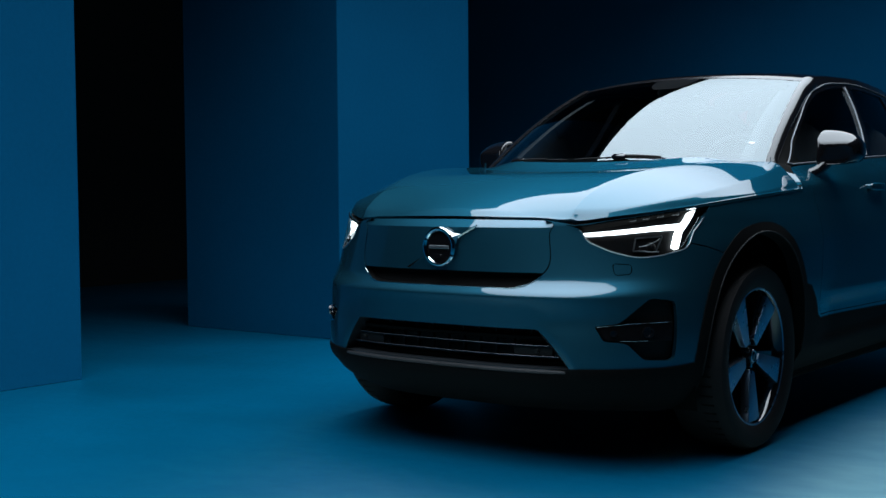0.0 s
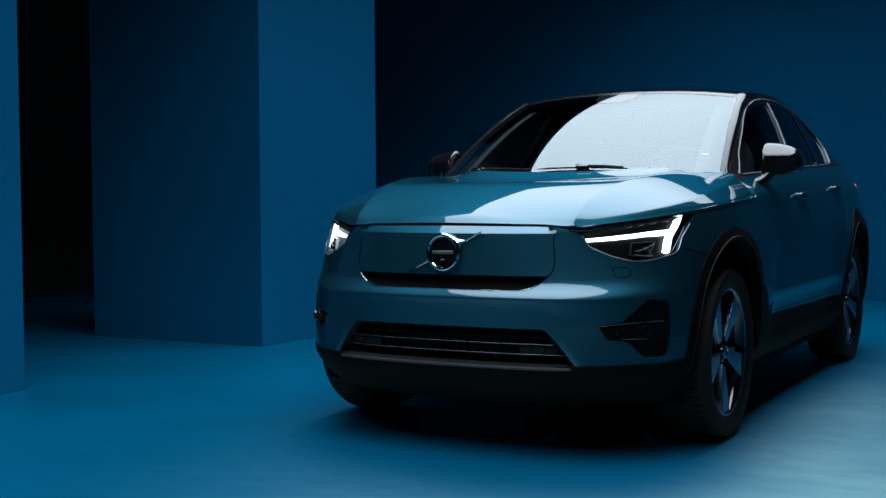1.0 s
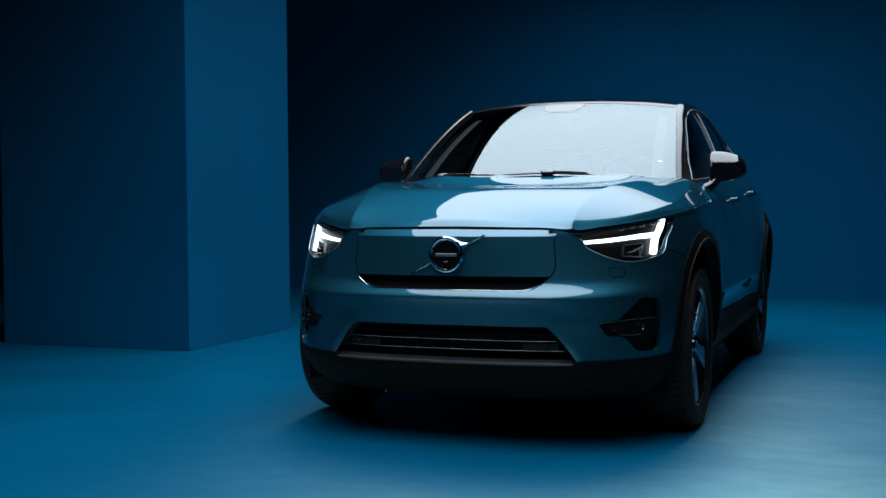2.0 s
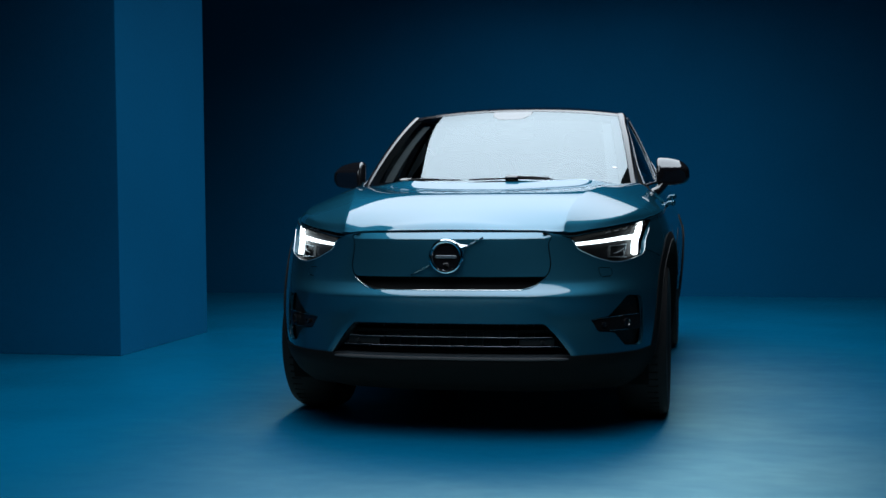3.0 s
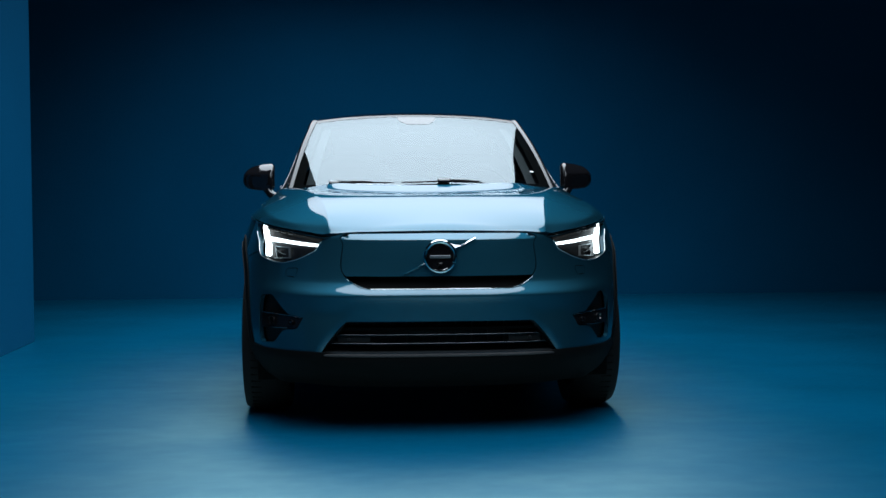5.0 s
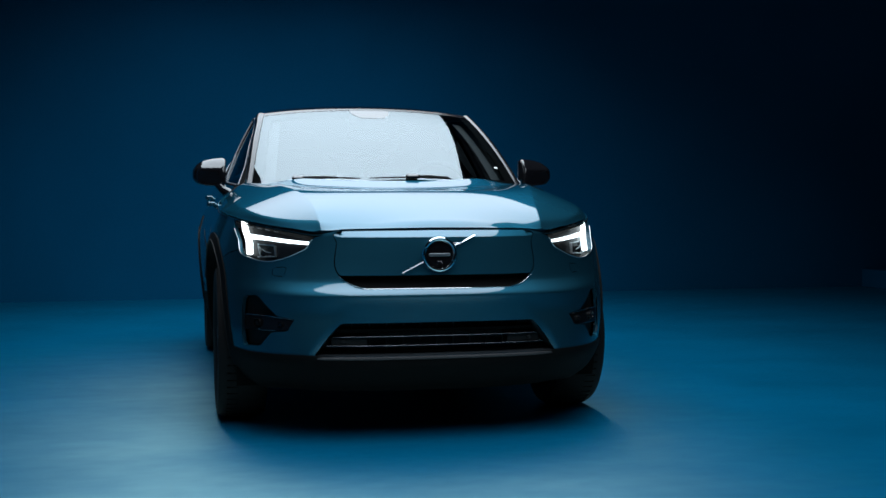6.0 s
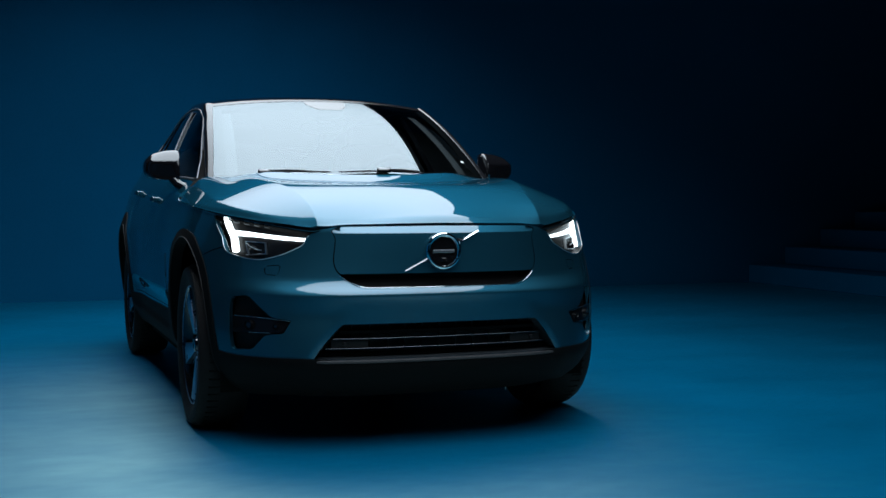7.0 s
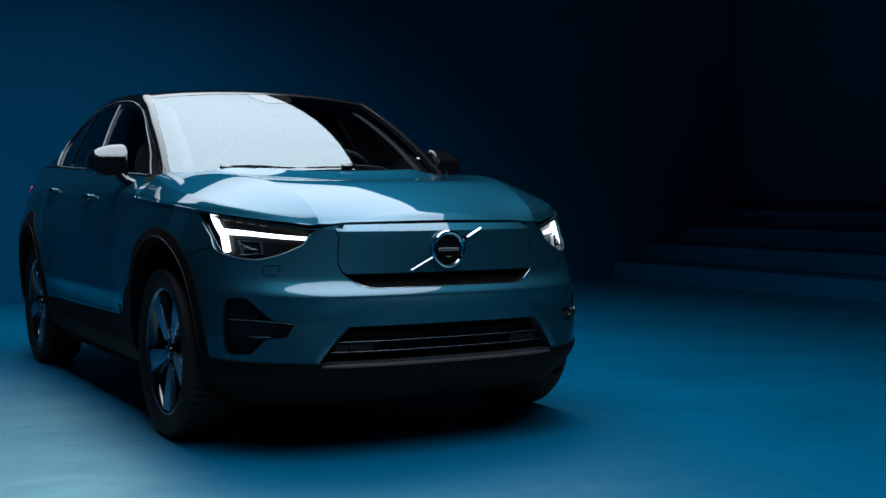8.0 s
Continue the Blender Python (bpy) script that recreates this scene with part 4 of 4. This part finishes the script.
lay("screen_sticker", Sheet([0.855, 0.885], [0.165, 0.18]).take(lambda p, w: True), screen, material("white_label", (0.65, 0.65, 0.65), 0.5), wind, "small white label", off=0.0015, rim=0.0)
lay("roof", Sheet(ps, steps_between(2.05, 4.2, 0.05) + [4.2]).take(lambda p, y: True), roof, GLOSS_BLACK, car, "gloss black roof", off=0.0, rim=0.02)

def by_height(y, z):
    """A place on the cabin's flank by its height."""
    zb = BELT(max(1.46, y))
    return (y, (z - zb) / (RAIL_Z(y) - zb))


TRIM_FRONT = [(1.48, 1.094), (1.63, 1.195), (1.76, 1.273), (1.84, 1.319), (1.91, 1.360), (2.02, 1.410), (2.16, 1.454), (2.24, 1.475), (2.38, 1.493)]
PANES = [
    [(1.515, 1.100), (1.65, 1.188), (1.78, 1.265), (1.92, 1.346), (2.04, 1.398), (2.18, 1.440), (2.36, 1.472), (2.53, 1.480), (2.47, 1.27), (2.40, 1.142), (2.1, 1.126), (1.8, 1.111), (1.62, 1.101)],
    [(2.48, 1.148), (2.55, 1.28), (2.62, 1.484), (2.9, 1.480), (3.12, 1.464), (3.12, 1.168)],
    [(3.17, 1.170), (3.44, 1.182), (3.60, 1.33), (3.50, 1.395), (3.17, 1.456)],
]
PANES = [rounded([by_height(*p) for p in q], 0.02, 3) for q in PANES]
SURROUND = [by_height(*p) for p in TRIM_FRONT + [(2.63, 1.506), (2.91, 1.499), (3.24, 1.474)]] + [(3.46, 0.80), (3.62, 0.60), (3.60, 0.30), (3.50, 0.02), (3.3, 0.006), (2.6, 0.006), (1.9, 0.008)] + [by_height(*p) for p in ((1.75, 1.102), (1.6, 1.0945), (1.52, 1.0905))]
SURROUND = rounded(SURROUND, [0.004] + [0.06] * (len(SURROUND) - 4) + [0.004] * 3, 3)
TRIM_Y = spline([(z, y) for y, z in TRIM_FRONT])
RAIL_Y = spline([(RAIL_Z(y / 100), y / 100) for y in range(142, 224, 4)])
for s in (1, -1):
    bm, rows = bmesh.new(), []
    for k in range(33):
        w = k / 32
        A = Vector(screen(s * 0.97, w))
        L = (Vector(screen(s, w)) - Vector(screen(s * 0.94, w))).normalized()
        zb = max(1.108, A.z - 0.008 - 0.034 * w)
        f = smooth((zb - 1.16) / 0.28) * 0.84
        yr = RAIL_Y(zb)
        yb = yr + f * max(0.0, TRIM_Y(zb) - yr)
        B = Vector(cabin_side(*by_height(yb, zb), s)) + Vector((s * 0.004, 0, 0))
        C = A + L * max(0.012, (B - A).dot(L)) + Vector((0, 0, 0.002))
        rows.append([bm.verts.new(A + Vector((0, 0.008, -0.012)))] + [bm.verts.new(A * (1 - q) ** 2 + C * 2 * q * (1 - q) + B * q * q + Vector((0, -0.46, 0.89)) * 0.008 * math.sin(math.pi * min(1.0, q / 0.7))) for q in (0.0, 0.06, 0.12, 0.19, 0.26, 0.34, 0.42, 0.5, 0.6, 0.72, 0.82, 0.91, 1.0)])
    for p, q in zip(rows, rows[1:]):
        for i in range(len(p) - 1):
            face = (p[i], p[i + 1], q[i + 1], q[i])
            bm.faces.new(face if s > 0 else face[::-1])
    part("front_pillar", bm, PILLAR_BLACK, car, "gloss black windscreen pillar", 40)
for s in (1, -1):
    def flank(y, w, s=s):
        return cabin_side(y, w, s)
    sub = Sheet(steps_between(1.42, 4.2, 0.04) + [4.2], steps_between(0, 1, 0.05) + [1])
    for p in PANES:
        sub.cut(p)
    for i, p in enumerate(PANES):
        o = lay(("front_window", "rear_window", "quarter_window")[i], sub.take_poly(p), flank, GLASS, car, "tinted side window", off=0.006, rim=0.0, flip=s < 0)
        o.visible_shadow = False
    lay("mirror_sail", sub.take(lambda y, w: y < 1.70), flank, GROOVE, car, "black plastic panel behind the mirror", off=0.0, rim=0.02, flip=s < 0)
    lay("side_frame", sub.take(lambda y, w: True), flank, GLOSS_BLACK, car, "gloss black window surround and roof pillar", off=0.0, rim=0.02, flip=s < 0)
    part("window_trim", tube([Vector(flank(y, w)) + Vector((s * 0.003, 0, 0.001)) for y, w in denser(SURROUND, 0.05)], 0.0036, 8, True), SATIN_TRIM, car, "slim satin trim round the side windows")
    bar_line = [by_height(y, z) for y, z in ((2.405, 1.145), (2.47, 1.265), (2.52, 1.38), (2.55, 1.485))]
    part("door_pillar_trim", tube([Vector(flank(y, w)) + Vector((s * 0.002, 0, 0)) for y, w in bar_line], 0.0055, 8), SATIN_TRIM, car, "satin trim strip between the side windows")

# tail: sloping rear screen and tailgate
bm = bmesh.new()
cols = 13
rows = []
for k in range(cols):
    p = -1 + 2 * k / (cols - 1)
    top = Vector(roof(p, 4.2))
    low = Vector((p * 0.56, 4.45 - 0.02 * p * p, 1.19))
    foot = Vector((p * 0.58, 4.46 - 0.03 * p * p, 0.32))
    rows.append([bm.verts.new(v) for v in (top, top + (low - top) * 0.5 + Vector((0, 0.03, 0.02)), low, low + (foot - low) * 0.4 + Vector((0, 0.03, 0)), foot)])
for a, b in zip(rows, rows[1:]):
    for j in range(4):
        bm.faces.new((a[j], b[j], b[j + 1], a[j + 1]))
part("tailgate", bm, PAINT, car)
for s in (1, -1):
    bm = bmesh.new()
    a = [bm.verts.new(skin(s * u_of(y=3.4 + 1.02 * k / 10), BELT(3.4 + 1.02 * k / 10))) for k in range(11)]
    b = [bm.verts.new(Vector(cabin_side(min(4.2, 3.4 + 0.8 * k / 10), 0.0, s)) + Vector((0, 0.02 * (k == 10), 0.0))) for k in range(11)]
    for i in range(10):
        bm.faces.new((a[i], a[i + 1], b[i + 1], b[i]))
    part("rear_shoulder", bm, PAINT, car)

# scuttle below the screen and the wipers
bm = bmesh.new()
rows = []
for k in range(31):
    x = -0.73 + 1.46 * k / 30
    y = SCREEN_Y(abs(x))
    z = 1.113 - 0.02 * (x / 0.72) ** 2
    rows.append([bm.verts.new(c) for c in ((x, y - 0.06, z - 0.035), (x, y - 0.02, z - 0.022), (x, y + 0.03, z - 0.004))])
for a, b in zip(rows, rows[1:]):
    for j in range(2):
        bm.faces.new((a[j], b[j], b[j + 1], a[j + 1]))
part("scuttle", bm, CLADDING, car, "black plastic scuttle")


def above_screen(x, w, d):
    p = x / (0.722 - 0.122 * w)
    c = Vector(screen(p, w))
    return c + Vector((0, -0.46, 0.89)) * d


for x0, x1, cap in ((-0.50, -0.16, -0.475), (-0.12, 0.32, 0.10)):
    n = 12
    pts = [above_screen(x0 + (x1 - x0) * k / n, 0.012 + 0.010 * (1 - abs(2 * k / n - 1)), 0.006) for k in range(n + 1)]
    wiper = part("wiper", tube(pts, [0.002] + [0.0038] * (n - 1) + [0.002], 8), CLADDING, car, "black wiper blade")
    a, b = above_screen(cap, 0.020, 0.012), above_screen(cap + 0.20, 0.018, 0.010)
    part("wiper_arm", tube([a, a + (b - a) * 0.5 + Vector((0, 0, 0.003)), b], [0.007, 0.006, 0.004], 8), CLADDING, wiper)
    bm = box(-0.028, 0.040, -0.014, 0.014, -0.010, 0.009, 0.007, 3)
    bmesh.ops.transform(bm, matrix=Matrix.Translation(a) @ Matrix.Rotation(radians(28), 4, "X"), verts=bm.verts)
    part("wiper_cap", bm, GLOSS_BLACK, wiper)

# ---------------------------------------------------------------- mirrors and handles
def superball(a, b, c, e, n=28):
    """A rounded block with half axes a, b, c; e below 1 makes it squarer."""
    bm = bmesh.new()

    def pw(v, k):
        return math.copysign(abs(v) ** k, v)
    rows = []
    for i in range(1, n):
        t = -math.pi / 2 + math.pi * i / n
        rows.append([bm.verts.new((a * pw(math.cos(t), e) * pw(math.cos(f), e), b * pw(math.cos(t), e) * pw(math.sin(f), e), c * pw(math.sin(t), e))) for f in [math.tau * j / (2 * n) for j in range(2 * n)]])
    for p, q in zip(rows, rows[1:]):
        for j in range(2 * n):
            bm.faces.new((p[j], p[(j + 1) % (2 * n)], q[(j + 1) % (2 * n)], q[j]))
    for row, up in ((rows[0], -1), (rows[-1], 1)):
        tip = bm.verts.new((0, 0, up * c))
        for j in range(2 * n):
            bm.faces.new((row[j], row[(j + 1) % (2 * n)], tip) if up > 0 else (row[(j + 1) % (2 * n)], row[j], tip))
    return bm


# the housing seen from the front, and how it swells from the nose of the cap to the glass
MIRROR_C = (0.895, 1.160)
MIRROR_OUTLINE = rounded([(0.815, 1.243), (0.890, 1.238), (0.955, 1.219), (0.990, 1.180), (0.992, 1.128), (0.970, 1.098), (0.890, 1.087), (0.815, 1.092)], [0.022, 0.03, 0.03, 0.03, 0.03, 0.03, 0.03, 0.02], 4)
MIRROR_SECTIONS = [(1.641, 0.05, -0.016, -0.010), (1.641, 0.25, -0.016, -0.010), (1.641, 0.42, -0.016, -0.010), (1.641, 0.56, -0.016, -0.010), (1.640, 0.70, -0.016, -0.010), (1.638, 0.80, -0.012, -0.006), (1.640, 0.86, -0.008, -0.003), (1.648, 0.915, -0.003, -0.001), (1.662, 0.955, 0.0, 0.0), (1.685, 0.985, 0.0, 0.0), (1.72, 1.0, 0.0, 0.0), (1.785, 0.985, 0.0, 0.0), (1.795, 0.94, 0.0, 0.0)]
for s in (1, -1):
    bm, rows = bmesh.new(), []
    for y, k, dz, dx in MIRROR_SECTIONS:
        ring = []
        for x, z in MIRROR_OUTLINE:
            px, pz = MIRROR_C[0] + dx + (x - MIRROR_C[0]) * k, MIRROR_C[1] + dz + (z - MIRROR_C[1]) * k
            back = (1.1 * max(0.0, pz - 1.180) - 0.10 * min(0.0, pz - 1.180) + 0.28 * (px - 0.83)) * max(0.0, 1.76 - y) / 0.12
            ring.append(bm.verts.new((s * px, y + back, pz)))
        rows.append(ring)
    for a, b in zip(rows, rows[1:]):
        for i in range(len(a)):
            bm.faces.new((a[i - 1], a[i], b[i], b[i - 1]))
    bm.faces.new(rows[0])
    bm.faces.new(rows[-1])
    mir = part("door_mirror", bm, GLOSS_BLACK, car, "gloss black door mirror", 50)
    part("mirror_foot", tube([(s * 0.800, 1.64, 1.045), (s * 0.830, 1.66, 1.066), (s * 0.862, 1.69, 1.110)], [0.030, 0.024, 0.026], 14), GLOSS_BLACK, mir)
    bm = superball(0.070, 0.004, 0.044, 0.6, 14)
    bmesh.ops.transform(bm, matrix=Matrix.Translation((s * 0.895, 1.797, 1.162)), verts=bm.verts)
    part("mirror_glass", bm, CHROME, mir)
    for y, z in ((2.24, 0.993), (3.15, 1.029)):
        x = half_width(y, z)
        bm = superball(0.014, 0.105, 0.019, 0.7, 14)
        for v in bm.verts:
            v.co.x *= 1 - 0.35 * (v.co.y / 0.105) ** 2
        bmesh.ops.transform(bm, matrix=Matrix.Translation((s * (x + 0.024), y, z)), verts=bm.verts)
        hd = part("door_handle", bm, PAINT, car)
        for dy in (-0.075, 0.075):
            part("handle_mount", box(*sorted((s * (x - 0.01), s * (x + 0.022))), y + dy - 0.014, y + dy + 0.014, z - 0.011, z + 0.011, 0.004, 1), PAINT, hd)

# ---------------------------------------------------------------- underside and wheel wells
for s in (1, -1):
    part("side_member", box(*sorted((s * 0.56, s * 0.80)), 1.34, 3.12, 0.185, 0.30, 0.02, 1), GROOVE, car)
part("underbody", box(-0.55, 0.55, 0.36, 4.2, 0.215, 0.30, 0.03, 2), GROOVE, car)
for s in (1, -1):
    for cy in (0.88, 3.582):
        bm = turned([(-0.32, 0.41), (-0.15, 0.42), (0.0, 0.42), (0.025, 0.42)], 30, radians(-20), radians(200))
        bmesh.ops.transform(bm, matrix=Matrix.Translation((s * 0.80, cy, 0.357)) @ Matrix.Diagonal((s, 0.96, 1.12, 1)), verts=bm.verts)
        part("wheel_well", bm, GROOVE, car)
part("bulkhead", box(-0.44, 0.44, 0.45, 4.2, 0.30, 0.84, 0.02, 1), GROOVE, car)

# ---------------------------------------------------------------- interior
part("cabin_floor", box(-0.70, 0.70, 1.25, 4.1, 0.845, 0.87), CABIN, car)
bm = superball(0.70, 0.26, 0.12, 0.55, 16)
bmesh.ops.transform(bm, matrix=Matrix.Translation((0, 1.58, 0.985)), verts=bm.verts)
part("dashboard", bm, CABIN, car, "charcoal dashboard")
part("rear_bulkhead", box(-0.72, 0.72, 3.86, 3.90, 0.84, 1.17), CABIN, car)
bm = superball(0.19, 0.07, 0.03, 0.6, 12)
bmesh.ops.transform(bm, matrix=Matrix.Translation((0.37, 1.62, 1.095)), verts=bm.verts)
part("instrument_hood", bm, CABIN, car)
ring = [Vector((0.37 + 0.18 * math.cos(a), 1.92 - 0.07 * math.sin(a), 1.06 + 0.165 * math.sin(a))) for a in [math.tau * k / 36 for k in range(36)]]
wheel_ob = part("steering_wheel", tube(ring, 0.015, 8, True), CABIN, car)
part("wheel_boss", box(0.29, 0.45, 1.90, 1.94, 1.02, 1.10, 0.02, 2), CABIN, wheel_ob)
for x, y, w in ((-0.37, 2.30, 0.24), (0.37, 2.30, 0.24), (-0.40, 3.15, 0.26), (0.40, 3.15, 0.26)):
    bm = superball(w, 0.075, 0.30, 0.55, 14)
    bmesh.ops.transform(bm, matrix=Matrix.Translation((x, y, 1.02)) @ Matrix.Rotation(radians(-14), 4, "X"), verts=bm.verts)
    seat = part("seat", bm, CABIN, car, "charcoal car seat")
    bm = superball(0.13, 0.05, 0.085, 0.6, 12)
    bmesh.ops.transform(bm, matrix=Matrix.Translation((x, y + 0.10, 1.34 if y < 3 else 1.27)) @ Matrix.Rotation(radians(-12), 4, "X"), verts=bm.verts)
    part("headrest", bm, CABIN, seat)
bm = superball(0.115, 0.05, 0.034, 0.7, 12)
bmesh.ops.transform(bm, matrix=Matrix.Translation(Vector(screen(0, 0.90)) + Vector((0, 0.05, -0.045))) @ Matrix.Rotation(radians(27), 4, "X"), verts=bm.verts)
part("camera_housing", bm, CABIN, car, "dark camera housing behind the screen")
bm = superball(0.12, 0.018, 0.033, 0.7, 12)
bmesh.ops.transform(bm, matrix=Matrix.Translation((0, 2.03, 1.38)), verts=bm.verts)
part("rear_mirror", bm, CABIN, car)


# ---------------------------------------------------------------- wheels
def build_wheel(car):
    """A wheel about the x axis, with its outer face towards +x."""
    R = 0.356
    prof = [(-0.095, 0.262), (-0.108, 0.290), (-0.112, 0.318), (-0.108, 0.338), (-0.085, R - 0.004), (-0.05, R), (0.05, R), (0.085, R - 0.004), (0.108, 0.338), (0.112, 0.318), (0.108, 0.290), (0.100, 0.268), (0.092, 0.258)]
    hub = new("wheel")
    hub.parent = car
    tyre = part("tyre", turned(prof, 96), RUBBER, hub, "black low-profile tyre", 40)
    for k in range(60):
        a = math.tau * k / 60
        for sx in (0.045,):
            bm = box(sx - 0.022, sx + 0.026, -0.0030, 0.0030, R - 0.0035, R + 0.0005)
            bmesh.ops.transform(bm, matrix=Matrix.Rotation(a, 4, "X") @ Matrix.Shear("XY", 4, (0.0, 0.0)), verts=bm.verts)
            if k == 0:
                me = bpy.data.meshes.new("tread_sipe")
                bm.to_mesh(me)
                me.materials.append(GROOVE)
            bm.free()
            o = new("tread_sipe", me)
            o.parent, o.matrix_basis = tyre, Matrix.Rotation(a, 4, "X")
    rim = part("rim", turned([(-0.09, 0.245), (0.04, 0.235), (0.072, 0.247), (0.086, 0.252), (0.093, 0.257), (0.094, 0.262), (0.088, 0.266)], 80), GLOSS_BLACK, hub, "gloss black rim with flat machined blades", 40)
    part("rim_edge", turned([(0.0925, 0.2535), (0.0950, 0.2565), (0.0950, 0.2605), (0.0925, 0.2635)], 80), ALLOY, rim, "thin machined rim edge")
    part("rim_dish", turned([(0.000, 0.243), (0.012, 0.15), (0.02, 0.06), (0.03, 0.0)], 60), GROOVE, rim)
    blade = rounded([(0.050, -0.016), (0.246, -0.060), (0.246, 0.042), (0.062, 0.024)], 0.006, 2)
    wing = [(0.055, 0.024), (0.246, 0.046), (0.246, 0.074), (0.055, 0.032)]
    for k in range(5):
        turn_ = Matrix.Rotation(math.tau * k / 5 - math.pi / 2, 4, "X")

        def place(r, t, d, dish=0.0):
            return turn_ @ Vector((0.088 - 0.020 * (1 - r / 0.25) ** 1.2 - d - dish, r, t))
        part("blade", outline_solid(blade, 0.035, place, 0.003), ALLOY, rim, "flat machined alloy blade", 25)
        part("spoke", outline_solid(wing, 0.03, lambda r, t, d: place(r, t, d, 0.016), 0.002), GLOSS_BLACK, rim, "", 25)
        bm = turned([(0.062, 0.0), (0.062, 0.008), (0.04, 0.0095)], 12)
        bmesh.ops.transform(bm, matrix=Matrix.Rotation(math.tau * k / 5 + 0.2, 4, "X") @ Matrix.Translation((0, 0.048, 0)), verts=bm.verts)
        part("wheel_nut", bm, DARK_CHROME, rim)
    cap = part("hub_cap", turned([(0.082, 0.0), (0.081, 0.020), (0.076, 0.030), (0.05, 0.036)], 32), GLOSS_BLACK, rim, "gloss black hub cap")
    part("cap_ring", turned([(0.0815, 0.018), (0.083, 0.020), (0.083, 0.023), (0.080, 0.025)], 32), DARK_CHROME, cap)
    bm = turned([(-0.06, 0.16), (-0.06, 0.06), (-0.03, 0.06), (-0.03, 0.16), (-0.06, 0.16)], 40)
    part("brake_disc", bm, DARK_CHROME, hub)
    return hub


first = build_wheel(car)
first.location = (0.793, 0.88, 0.356)
for s, y in ((-1, 0.88), (1, 3.582), (-1, 3.582)):
    w = copy_thing(first, pose(s * (0.793 if y < 2 else 0.780), y, 0.356, 0, 0, 0 if s > 0 else 180))

# ---------------------------------------------------------------- the softbox overhead
soft = thing("softbox", "large overhead softbox in a black frame hung from the ceiling", "studio light", (BOX_X, BOX_Y, BOX_Z))
part("back_panel", box(-BOX_W / 2 - 0.03, BOX_W / 2 + 0.03, -BOX_L / 2 - 0.03, BOX_L / 2 + 0.03, 0.02, 0.25, 0.02, 1), BLACKOUT, soft)
for s in (1, -1):
    part("frame_side", box(*sorted((s * (BOX_W / 2 + 0.005), s * (BOX_W / 2 + 0.035))), -BOX_L / 2, BOX_L / 2, -0.03, 0.017), BLACKOUT, soft)
    part("frame_end", box(-BOX_W / 2 - 0.035, BOX_W / 2 + 0.035, *sorted((s * (BOX_L / 2 + 0.005), s * (BOX_L / 2 + 0.035))), -0.03, 0.017), BLACKOUT, soft)
    for e in (1, -1):
        part("cable", tube([(s * (BOX_W / 2 - 0.1), e * (BOX_L / 2 - 0.1), 0.24), (s * (BOX_W / 2 - 0.1), e * (BOX_L / 2 - 0.1), 7.0 - BOX_Z)], 0.006, 6), BLACKOUT, soft)
